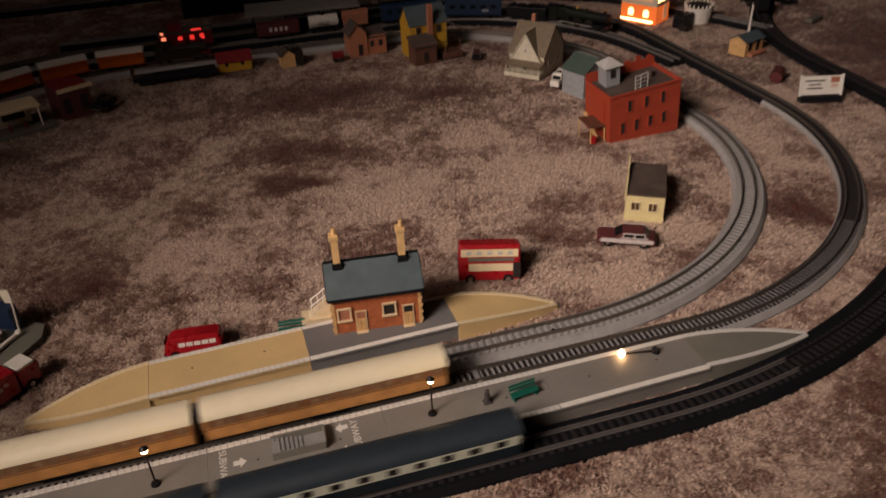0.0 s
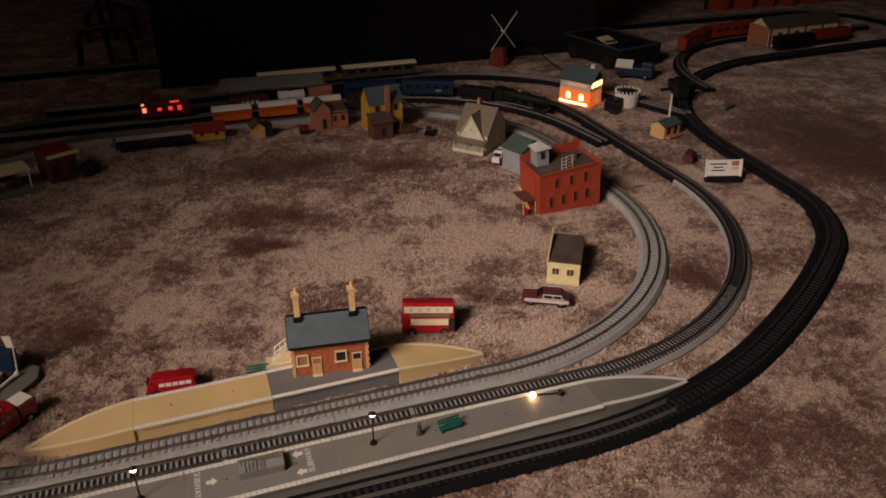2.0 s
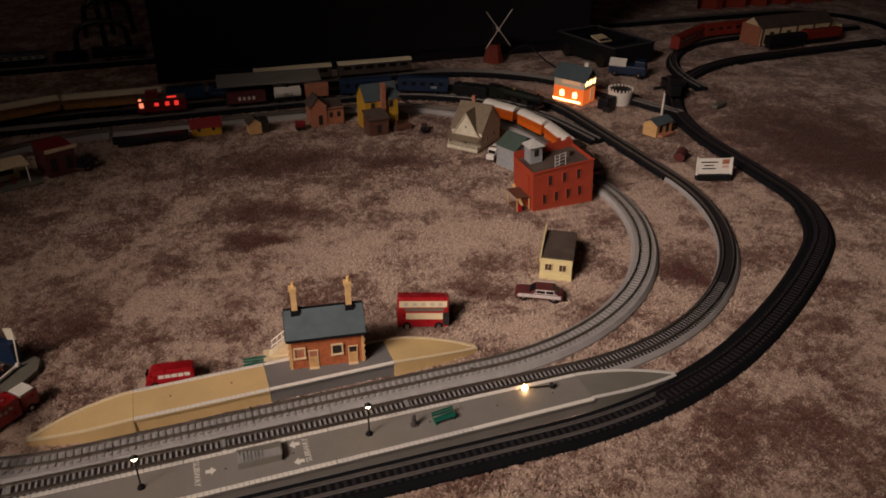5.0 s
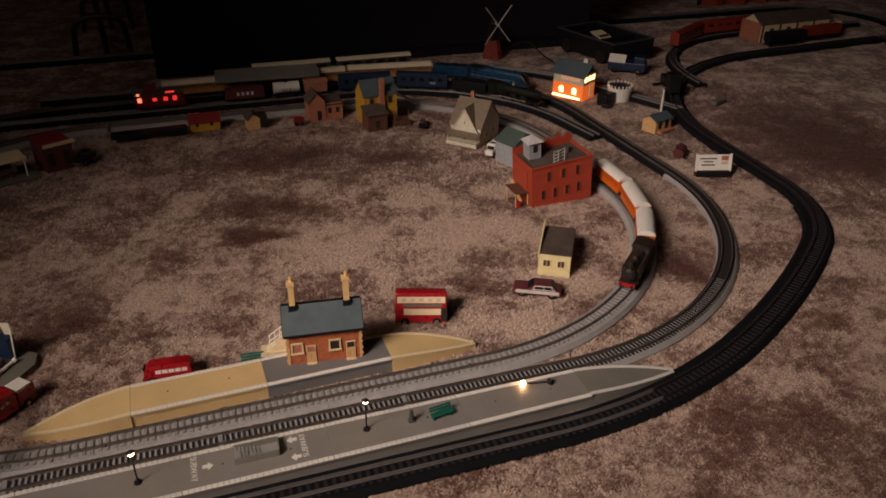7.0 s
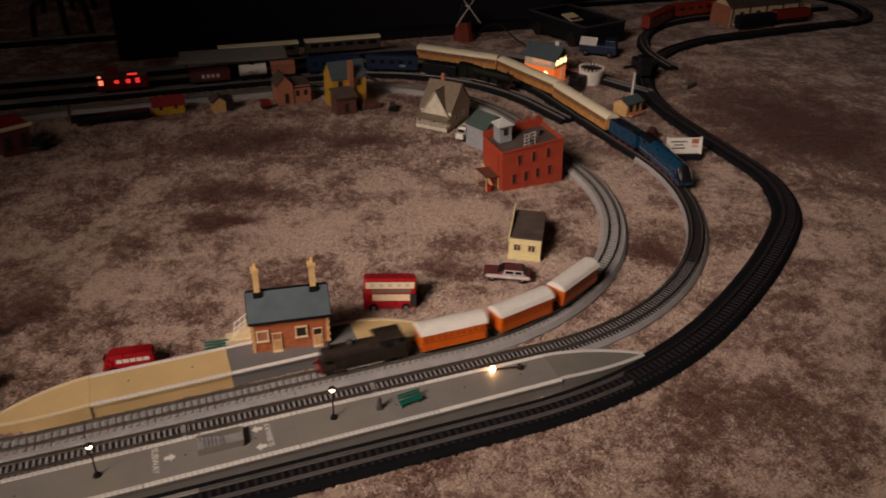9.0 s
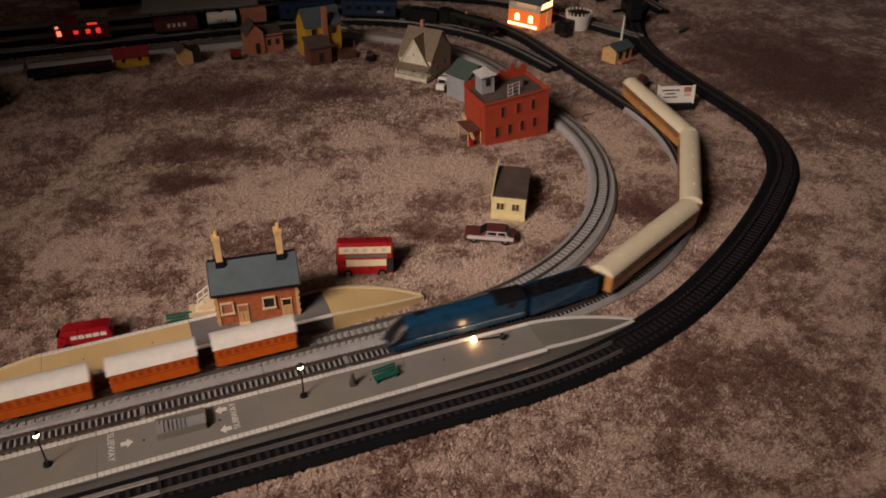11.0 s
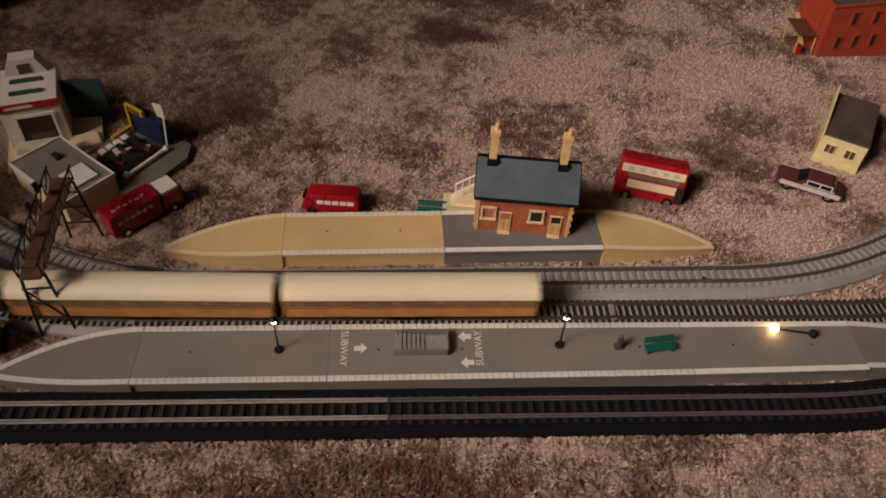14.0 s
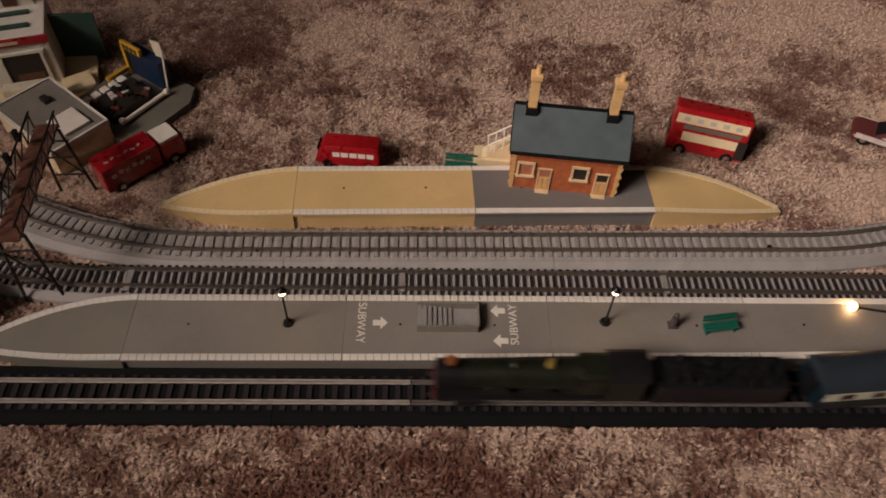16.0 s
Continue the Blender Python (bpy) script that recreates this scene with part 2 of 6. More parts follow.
def box(bm, c, s, rz=0.0, bevel=0.0, ry=0.0, rx=0.0, taper=1.0):
    """A box with centre c and size s; taper narrows its top."""
    r = bmesh.ops.create_cube(bm, size=1.0)
    vs = r["verts"]
    for v in vs:
        k = taper if v.co.z > 0 else 1.0
        v.co = Vector((v.co.x * s[0] * k, v.co.y * s[1] * k, v.co.z * s[2]))
    if bevel:
        es = list({e for v in vs for e in v.link_edges})
        q = bmesh.ops.bevel(bm, geom=es, offset=bevel, segments=2, affect="EDGES", profile=0.6)
        vs = list({v for f in q["faces"] for v in f.verts} | {v for v in vs if v.is_valid})
        seen, todo = set(vs), list(vs)
        while todo:
            for e in todo.pop().link_edges:
                for w in e.verts:
                    if w not in seen:
                        seen.add(w)
                        todo.append(w)
        vs = list(seen)
    put(bm, vs, pose(c[0], c[1], c[2], rx, ry, rz))
    return bm


def rod(bm, a, b, r, r2=None, n=8):
    """A round bar from a to b."""
    a, b = Vector(a), Vector(b)
    d = b - a
    q = bmesh.ops.create_cone(bm, cap_ends=True, segments=n, radius1=r, radius2=r if r2 is None else r2, depth=d.length)
    m = Matrix.Translation((a + b) / 2) @ d.to_track_quat("Z", "Y").to_matrix().to_4x4()
    put(bm, q["verts"], m)
    return bm


def ball(bm, c, r, squash=1.0, n=10):
    q = bmesh.ops.create_uvsphere(bm, u_segments=n, v_segments=max(5, n // 2 + 1), radius=r)
    put(bm, q["verts"], Matrix.Translation(c) @ Matrix.Diagonal((1, 1, squash, 1)))
    return bm


def prism(bm, pts, y0, y1, m=None):
    """The outline pts (x, z) drawn out along y."""
    a = [bm.verts.new((x, y0, z)) for x, z in pts]
    b = [bm.verts.new((x, y1, z)) for x, z in pts]
    bm.faces.new(a)
    bm.faces.new(b[::-1])
    for i in range(len(pts)):
        j = (i + 1) % len(pts)
        bm.faces.new((a[j], a[i], b[i], b[j]))
    if m is not None:
        put(bm, a + b, m)
    return bm


def slab(bm, pts, z0, z1):
    """The plan outline pts (x, y) raised from z0 to z1."""
    a = [bm.verts.new((x, y, z0)) for x, y in pts]
    b = [bm.verts.new((x, y, z1)) for x, y in pts]
    bm.faces.new(a[::-1])
    bm.faces.new(b)
    for i in range(len(pts)):
        j = (i + 1) % len(pts)
        bm.faces.new((a[i], a[j], b[j], b[i]))
    return bm


def mesh_of(name, bm, material, smooth=False):
    bmesh.ops.recalc_face_normals(bm, faces=bm.faces)
    me = bpy.data.meshes.new(name)
    bm.to_mesh(me)
    bm.free()
    me.materials.append(material)
    if smooth:
        for p in me.polygons:
            p.use_smooth = True
        me.set_sharp_from_angle(angle=radians(40))
    return me


def part(name, bm, material, parent, label="", smooth=False):
    ob = new(name, mesh_of(name, bm, material, smooth))
    ob.parent = parent
    return tagged(ob, label)


def thing(name, m, label, category, group="", kind=""):
    ob = new(name)
    ob.empty_display_size = 0.01
    ob.matrix_basis = m
    return tagged(ob, label, category, group, kind)


def lettering(name, words, size, material, parent, m, label=""):
    cu = bpy.data.curves.new(name, "FONT")
    cu.body, cu.size, cu.extrude, cu.align_x, cu.align_y = words, size, 0.0001, "CENTER", "CENTER"
    tmp = new("lettering_draft", cu)
    bpy.context.view_layer.update()
    me = bpy.data.meshes.new_from_object(tmp.evaluated_get(bpy.context.evaluated_depsgraph_get()))
    bpy.data.objects.remove(tmp)
    me.materials.clear()
    me.materials.append(material)
    ob = new(name, me)
    ob.parent, ob.matrix_basis = parent, m
    return tagged(ob, label)


# ---- the carpet ----


def axis(parts):
    out = []
    for a, b, step in parts:
        out += list(np.arange(a, b, step))
    return np.array(out + [parts[-1][1]])


def carpet():
    xs = axis([(-5, -1.0, 0.25), (-1.0, -0.62, 0.012), (-0.62, 1.45, 0.0028), (1.45, 2.4, 0.012), (2.4, 5.5, 0.25)])
    ys = axis([(-4, -0.5, 0.25), (-0.5, -0.36, 0.012), (-0.36, 0.62, 0.0028), (0.62, 1.75, 0.008), (1.75, 2.4, 0.05), (2.4, 4.5, 0.25)])
    rng = np.random.default_rng(4)
    ny, nx = len(ys), len(xs)
    fine = rng.random((ny, nx))
    soft = fine.copy()
    for _ in range(2):
        soft = (soft + np.roll(soft, 1, 0) + np.roll(soft, -1, 0) + np.roll(soft, 1, 1) + np.roll(soft, -1, 1)) / 5
    z = -0.0062 + 0.0022 * (soft - 0.5) * 2.6 + 0.0008 * fine
    gx, gy = np.meshgrid(xs, ys)
    gx, gy = gx + (rng.random((ny, nx)) - 0.5) * 0.0012, gy + (rng.random((ny, nx)) - 0.5) * 0.0012
    z -= 0.0012 * (np.sin(gx * 7.1 + 1.3) * np.sin(gy * 6.3) * 0.5 + 0.5)
    co = np.stack([gx, gy, z], -1).reshape(-1, 3)
    idx = np.arange(ny * nx).reshape(ny, nx)
    f = np.stack([idx[:-1, :-1], idx[:-1, 1:], idx[1:, 1:], idx[1:, :-1]], -1).reshape(-1, 4)
    me = bpy.data.meshes.new("carpet")
    me.vertices.add(len(co))
    me.vertices.foreach_set("co", co.ravel())
    me.loops.add(f.size)
    me.loops.foreach_set("vertex_index", f.ravel())
    me.polygons.add(len(f))
    me.polygons.foreach_set("loop_start", np.arange(0, f.size, 4))
    me.polygons.foreach_set("loop_total", np.full(len(f), 4))
    me.update(calc_edges=True)
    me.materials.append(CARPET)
    ground = tagged(new("carpet", me), "mottled brown and cream shag-pile carpet", "carpet", kind="structure")
    pile(ground)


def pile(ground):
    """Short leaning strands that make up the shag."""
    rng = np.random.default_rng(11)
    roots = []
    for x0, x1, y0, y1, step in ((-0.45, 1.3, -0.32, 0.62, 0.0045), (1.3, 1.75, -0.32, 0.62, 0.0075), (-0.5, 1.75, 0.62, 1.3, 0.0075)):
        gx, gy = np.meshgrid(np.arange(x0, x1, step), np.arange(y0, y1, step))
        for k in range(4):
            p = np.stack([gx.ravel(), gy.ravel()], -1) + (rng.random((gx.size, 2)) - 0.5) * step * 1.3
            roots.append(np.concatenate([p, np.full((len(p), 1), step)], 1))
    roots = np.concatenate(roots)
    n = len(roots)
    turn, lean = rng.random(n) * 2 * np.pi, 0.003 + rng.random(n) * 0.0035
    tall = 0.0007 + rng.random(n) * 0.0015
    wide = roots[:, 2] * (0.17 + 0.1 * rng.random(n))
    dx, dy = np.cos(turn), np.sin(turn)
    base = np.stack([roots[:, 0], roots[:, 1], -0.0052 + rng.random(n) * 0.0014], -1)
    side = np.stack([-dy * wide, dx * wide, np.zeros(n)], -1)
    bow = base + np.stack([dx * lean * 0.5, dy * lean * 0.5, tall], -1)
    tip = base + np.stack([dx * lean, dy * lean, tall * 0.8], -1)
    co = np.stack([base - side, base + side, bow + side * 0.8, bow - side * 0.8, tip], 1).reshape(-1, 3)
    first = np.arange(n)[:, None] * 5
    quads, tris = first + np.array([0, 1, 2, 3]), first + np.array([3, 2, 4])
    me = bpy.data.meshes.new("pile")
    me.vertices.add(len(co))
    me.vertices.foreach_set("co", co.ravel())
    me.loops.add(n * 7)
    me.loops.foreach_set("vertex_index", np.concatenate([quads.ravel(), tris.ravel()]))
    me.polygons.add(n * 2)
    me.polygons.foreach_set("loop_start", np.concatenate([np.arange(n) * 4, n * 4 + np.arange(n) * 3]))
    me.polygons.foreach_set("loop_total", np.concatenate([np.full(n, 4), np.full(n, 3)]))
    me.update(calc_edges=True)
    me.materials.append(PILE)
    ob = new("pile", me)
    ob.parent = ground
    tagged(ob, "mottled brown and cream shag strands", kind="stuff")


carpet()

# ---- the room round the layout ----


def room():
    spots = (("wall_north", (0, 4.4, 1.2), (10, 0.1, 2.6)), ("wall_south", (0, -3.9, 1.2), (10, 0.1, 2.6)), ("wall_west", (-4.9, 0.2, 1.2), (0.1, 8.4, 2.6)), ("wall_east", (5.4, 0.2, 1.2), (0.1, 8.4, 2.6)))
    for name, c, s in spots:
        ob = new(name, mesh_of(name, box(B(), c, s), WALL))
        tagged(ob, "unlit plain room wall in near darkness", "wall", kind="structure")
    ob = new("ceiling", mesh_of("ceiling", box(B(), (0.2, 0.2, 2.55), (10.6, 8.6, 0.1)), CEILING))
    # unseen ceiling, kept white so it bounces the fill light down
    tagged(ob, "plain white ceiling out of view that bounces light", "ceiling", kind="structure")
    board = thing("black_board", pose(0.70, 1.66, 0), "large plain black board standing upright behind the railway", "board")
    part("panel", box(B(), (0, 0, 0.42), (1.42, 0.03, 0.86), bevel=0.004), BACKBOARD, board)
    part("foot_rail", box(B(), (0, -0.02, 0.006), (1.42, 0.06, 0.03), bevel=0.003), BLACK, board)
    cur = B()
    n = 60
    for i in range(n):
        x0, x1 = 2.12 + i * 0.035, 2.12 + (i + 1) * 0.035
        y0, y1 = 2.02 + 0.03 * math.sin(i * 1.9), 2.02 + 0.03 * math.sin((i + 1) * 1.9)
        cur.faces.new([cur.verts.new(p) for p in ((x0, y0, -0.005), (x1, y1, -0.005), (x1, y1, 1.8), (x0, y0, 1.8))])
        cur.faces.new([cur.verts.new(p) for p in ((x0, y0 + 0.01, -0.005), (x0, y0 + 0.01, 1.8), (x1, y1 + 0.01, 1.8), (x1, y1 + 0.01, -0.005))])
    c = new("curtain", mesh_of("curtain", cur, CURTAIN))
    tagged(c, "dark red curtain hanging in folds to the floor", "curtain")
    ch = thing("chair", pose(-0.16, 2.06, 0), "dark metal chair on hooped legs in shadow behind the railway", "chair")
    part("seat", box(B(), (0, 0.02, 0.46), (0.4, 0.4, 0.03), bevel=0.01), BLACK, ch)
    part("backrest", box(B(), (0, 0.22, 0.72), (0.38, 0.025, 0.3), bevel=0.01), BLACK, ch)
    for y in (-0.16, 0.2):
        bk = B()
        pts = [(-0.085, y, -0.004), (-0.075, y, 0.09)] + [(-0.07 * math.cos(math.pi * k / 8), y, 0.092 + 0.03 * math.sin(math.pi * k / 8)) for k in range(1, 8)] + [(0.07, y, 0.09), (0.078, y, -0.004)]
        for p, q in zip(pts, pts[1:]):
            rod(bk, p, q, 0.009)
        part("hooped_leg", bk, IRON, ch)
        part("upright", rod(B(), (0.008, y, 0.0), (-0.012, y + 0.01, 0.455), 0.009), IRON, ch)


room()

# ---- railway lines ----


class Line:
    """A railway line of straights and curves: (length, radius or 0, side: 1 left, -1 right), in the direction of travel."""

    def __init__(self, x, y, heading, segs, closed=True):
        self.rows, s, h, self.closed = [], 0.0, radians(heading), closed
        for length, radius, side in segs:
            self.rows.append((s, x, y, h, length, radius, side))
            s += length
            x, y, h = self.along(x, y, h, length, radius, side)
        self.length, self.end = s, (x, y)

    def along(self, x, y, h, d, radius, side):
        if radius:
            a, k = d / radius * side, radius * side
            return x - math.sin(h) * k + math.sin(h + a) * k, y + math.cos(h) * k - math.cos(h + a) * k, h + a
        return x + math.cos(h) * d, y + math.sin(h) * d, h

    def at(self, s):
        if self.closed:
            s %= self.length
        row = self.rows[0]
        for r in self.rows:
            if s >= r[0]:
                row = r
        return self.along(row[1], row[2], row[3], s - row[0], row[5], row[6])


def bend(radius, degrees, side=-1):
    return (radius * radians(degrees), radius, side)


INNER = Line(-0.118, 1.204, 0, [(0.556, 0, 0), bend(0.42, 90), (0.259, 0, 0), bend(0.455, 89.2), (0.53, 0, 0), bend(0.42, 90.8), (0.302, 0, 0), bend(0.42, 90)])
MIDDLE = Line(-0.2, 1.375, 0, [(0.785, 0, 0), bend(0.425, 88.1), (0.415, 0, 0), bend(0.51, 91.9), (0.715, 0, 0), bend(0.5, 90), (0.352, 0, 0), bend(0.5, 90)])
OUTER = Line(2.387, 1.348, 184, [(0.5467, 0, 0), bend(0.655, 83, 1), (0.2491, 0, 0), bend(0.336, 48.1), bend(1.77, 11.63), bend(0.797, 27.27), (0.913, 0, 0), bend(0.6, 90), (0.75, 0, 0), bend(0.6, 90), (2.86, 0, 0), bend(0.26, 176)])
YARD = Line(-0.45, 1.29, 0, [(0.95, 0, 0), bend(0.46, 80), (0.12, 0, 0)], closed=False)
REAR = Line(-0.30, 1.46, 0, [(1.0, 0, 0), bend(0.5, 65), (0.3, 0, 0)], closed=False)
SIDING = Line(2.5, 1.56, 180, [(0.55, 0, 0), bend(0.48, 85, 1), (0.05, 0, 0)], closed=False)
RAIL_TOP = 0.0118


def sweep(name, line, s0, s1, step, profile, material, parent, label=""):
    n = max(2, int((s1 - s0) / step) + 1)
    vs, fs, k = [], [], len(profile)
    for i in range(n):
        x, y, h = line.at(min(s0 + (s1 - s0) * i / (n - 1), s1 - 1e-6))
        vs += [(x - math.sin(h) * o, y + math.cos(h) * o, z) for o, z in profile]
        if i:
            a, b = (i - 1) * k, i * k
            fs += [(a + j, a + (j + 1) % k, b + (j + 1) % k, b + j) for j in range(k)]
    fs += [tuple(range(k))[::-1], tuple(range((n - 1) * k, n * k))]
    me = bpy.data.meshes.new(name)
    me.from_pydata(vs, [], fs)
    me.materials.append(material)
    bm = B()
    bm.from_mesh(me)
    bmesh.ops.recalc_face_normals(bm, faces=bm.faces)
    bm.to_mesh(me)
    bm.free()
    ob = new(name, me)
    ob.parent = parent
    return tagged(ob, label)


def track(line, label, beds, tie, rails, pitch, left, right, piece, near=None, tie_half=0.0148):
    """Track on moulded roadbed: bed sections, two rails and sleepers; the sleepers within near (x0, x1) of the front are parts of their own."""
    top = thing("railway_track", Matrix.Identity(4), label, "railway track", group="railway lines", kind="structure")
    n = int(line.length / piece)
    for i in range(n):
        middle = line.length * (i + 0.5) / n
        bed, inner = [(m, right if r is None else r) for end, m, r in beds if middle < end][0]
        sweep("roadbed", line, line.length * i / n + 0.0002, line.length * (i + 1) / n - 0.0002, 0.02, [(-inner, 0), (-inner + 0.005, 0.006), (left - 0.005, 0.006), (left, 0), (left, -0.008), (-inner, -0.008)], bed, top)
    for o, (a, b, rail) in [(o, r) for o in (-0.0088, 0.0088) for r in rails]:
        sweep("rail", line, a, b, 0.02, [(o - 0.0012, 0.0072), (o - 0.0005, 0.0082), (o - 0.0006, RAIL_TOP), (o + 0.0006, RAIL_TOP), (o + 0.0005, 0.0082), (o + 0.0012, 0.0072)], rail, top)
    first = mesh_of("sleeper", box(B(), (0, 0, 0.0064), (pitch * 0.42, tie_half * 2, 0.002)), tie)
    vs, fs = [], []
    for i in range(int(line.length / pitch)):
        x, y, h = line.at((i + 0.5) * pitch)
        if near and near[0] < x < near[1] and y < 0.2:
            o = new("sleeper", first)
            o.parent, o.matrix_basis = top, pose(x, y, 0, 0, 0, math.degrees(h))
        else:
            c, s, b = math.cos(h), math.sin(h), len(vs)
            vs += [(x + c * u - s * v, y + s * u + c * v, z) for u, v, z in [(a * pitch * 0.21, w * tie_half, q) for q in (0.0054, 0.0074) for a, w in ((-1, -1), (1, -1), (1, 1), (-1, 1))]]
            fs += [(b + 4, b + 5, b + 6, b + 7), (b, b + 1, b + 5, b + 4), (b + 1, b + 2, b + 6, b + 5), (b + 2, b + 3, b + 7, b + 6), (b + 3, b, b + 4, b + 7)]
    me = bpy.data.meshes.new("sleepers")
    me.from_pydata(vs, [], fs)
    me.materials.append(tie)
    rest = new("sleepers", me)
    rest.parent = top
    tagged(rest, kind="stuff")
    return top


inner_track = track(INNER, "grey plastic roadbed track loop with grey sleepers on the carpet", [(9, GREY_BED, None)], GREY_TIE, [(0, INNER.length, RAIL)], 0.0087, 0.0255, 0.0215, 0.2286, (-0.3, 0.5))
middle_track = track(MIDDLE, "track loop with black sleepers on grey and black roadbed", [(1.74, BLACK_BED, None), (4.3, GREY_BED, 0.0168), (9, BLACK_BED, None)], BLACK_TIE, [(0, MIDDLE.length, RAIL)], 0.0066, 0.021, 0.0185, 0.2286, (-0.3, 0.5))
# outer rails brighten in steps towards the platform, lamp shine included in STEEL
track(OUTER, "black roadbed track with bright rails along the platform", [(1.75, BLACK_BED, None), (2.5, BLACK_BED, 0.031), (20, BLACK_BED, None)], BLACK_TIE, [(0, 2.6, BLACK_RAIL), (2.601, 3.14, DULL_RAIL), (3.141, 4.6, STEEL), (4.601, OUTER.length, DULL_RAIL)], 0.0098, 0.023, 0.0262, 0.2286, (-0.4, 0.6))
track(YARD, "black yard track holding parked wagons", [(9, BLACK_BED, None)], BLACK_TIE, [(0, YARD.length, DULL_RAIL)], 0.0098, 0.02, 0.02, 0.2286)
track(REAR, "black roadbed track behind the signal box", [(9, BLACK_BED, None)], BLACK_TIE, [(0, REAR.length, DULL_RAIL)], 0.0098, 0.02, 0.02, 0.2286)
track(SIDING, "grey-black siding track with a parked red diesel train", [(9, BLACK_BED, None)], BLACK_TIE, [(0, SIDING.length, DULL_RAIL)], 0.0098, 0.02, 0.02, 0.2286)

# black infill darkens the gaps between the sleepers on this curve
sweep("infill", MIDDLE, 1.76, 2.3, 0.02, [(-0.0135, 0.0055), (-0.0135, 0.0066), (0.0135, 0.0066), (0.0135, 0.0055)], BLACK_TIE, middle_track, "black web between the sleepers")

joiner = mesh_of("rail_joiner", box(B(), (0, 0, 0.0074), (0.0055, 0.0235, 0.0024), bevel=0.0004), GREY_TIE)
for x, y in ((-0.1884, 0.0207), (0.0458, 0.0224), (0.2764, 0.0235)):
    o = new("rail_joiner", joiner)
    o.parent, o.matrix_basis = middle_track, pose(x, y, 0)
pin = mesh_of("track_pin", rod(B(), (0, 0, 0.006), (0, 0, 0.0094), 0.0016, n=10), BLACK)
for x, y in ((0.1448, 0.0779), (0.1461, 0.0593), (0.38, 0.0803), (0.3817, 0.0654), (-0.0861, 0.0736), (-0.084, 0.0546)):
    o = new("track_pin", pin)
    o.parent, o.matrix_basis = inner_track, pose(x, y, 0)

# ---- platforms ----


def edge_run(name, a, b, z, parent, pitch, width, material):
    """A row of edging slabs from a to b."""
    a, b = Vector((*a, 0)), Vector((*b, 0))
    d = b - a
    n = max(1, round(d.length / pitch))
    rz = math.degrees(math.atan2(d.y, d.x))
    me = mesh_of(name, box(B(), (0, 0, 0), (d.length / n - (0.0005 if n > 1 else 0), width, 0.0016), bevel=0.0002), material)
    for i in range(n):
        p = a + d * ((i + 0.5) / n)
        o = new(name, me)
        o.parent, o.matrix_basis = parent, pose(p.x, p.y, z + random.uniform(-0.0001, 0.0001), 0, 0, rz)


def ramp_outline(x0, x1, ya, yb, ymid, n=7):
    """Two edges that draw together from x0 to the tip x1."""
    back, front = [], []
    for i in range(n + 1):
        u = i / n
        k = 1 - u ** 2.1
        x = x0 + (x1 - x0) * u
        back.append((x, ymid + 0.004 + (yb - ymid - 0.004) * k))
        front.append((x, ymid - 0.004 + (ya - ymid + 0.004) * k))
    return back, front


def platform_piece(x0, x1, front, back, top, edge, height, label, pitch=0.0062, slabs=True):
    """A section between x0 and x1; front and back are the y of its edges at either end."""
    t = thing("platform_section", Matrix.Identity(4), label, "railway platform", group="platform sections")
    (fa, fb), (ba, bb) = front, back
    q = 0.0022
    deck = slab(B(), [(x0 + 0.0001, fa), (x1 - 0.0001, fb), (x1 - 0.0001, bb), (x0 + 0.0001, ba)], height - 0.0035, height - 0.0001)
    part("deck", deck, top, t)
    part("side_wall", slab(B(), [(x0 + 0.0001, fa + q), (x1 - 0.0001, fb + q), (x1 - 0.0001, bb - q), (x0 + 0.0001, ba - q)], -0.007, height - 0.0035), top, t)
    for ya, yb in ((fa + 0.0027, fb + 0.0027), (ba - 0.0027, bb - 0.0027)):
        edge_run("edge_slab", (x0 + 0.0003, ya), (x1 - 0.0003, yb), height - 0.0002, t, pitch if slabs else 9, 0.0056, edge)
    mid = (fa + fb + ba + bb) / 4 + 0.002
    for x in (x0 + (x1 - x0) * 0.27, x0 + (x1 - x0) * 0.73):
        part("peg_hole", rod(B(), (x, mid, height - 0.004), (x, mid, height + 0.0002), 0.0012), DARK, t)
    return t


def platform_ramp(x0, x1, y0, y1, ymid, top, edge, height, label, tip=0.002):
    t = thing("platform_ramp", Matrix.Identity(4), label, "platform ramp", group="platform sections")
    back, front = ramp_outline(x0, x1, y0, y1, ymid)
    bm, n = B(), len(back)
    ring = []
    for i in range(n):
        z = height + (tip - height) * (i / (n - 1)) ** 1.25
        ring.append([bm.verts.new(p) for p in ((*front[i], -0.008), (*front[i], z), (*back[i], z), (*back[i], -0.008))])
    for a, b in zip(ring, ring[1:]):
        for j in range(4):
            bm.faces.new((a[j], a[(j + 1) % 4], b[(j + 1) % 4], b[j]))
    bm.faces.new(ring[0])
    bm.faces.new(ring[-1][::-1])
    part("deck", bm, top, t)
    for line, k in ((back, -1), (front, 1)):
        for i in range(n - 1):
            za = height + (tip - height) * (i / (n - 1)) ** 1.25
            zb = height + (tip - height) * ((i + 1) / (n - 1)) ** 1.25
            a, b = Vector((*line[i], za)), Vector((*line[i + 1], zb))
            d = b - a
            m = max(1, round(d.length / 0.0062))
            for q in range(m):
                p = a + d * ((q + 0.5) / m)
                bm2 = box(B(), (0, 0.0026 * k, 0), (d.length / m - 0.0004, 0.0052, 0.0016))
                o = part("edge_slab", bm2, edge, t)
                o.matrix_basis = pose(p.x, p.y, p.z, 0, -math.degrees(math.atan2(d.z, math.hypot(d.x, d.y))) * (1 if d.x > 0 else -1), math.degrees(math.atan2(d.y, d.x)) if d.x > 0 else math.degrees(math.atan2(-d.y, -d.x)))
    return t


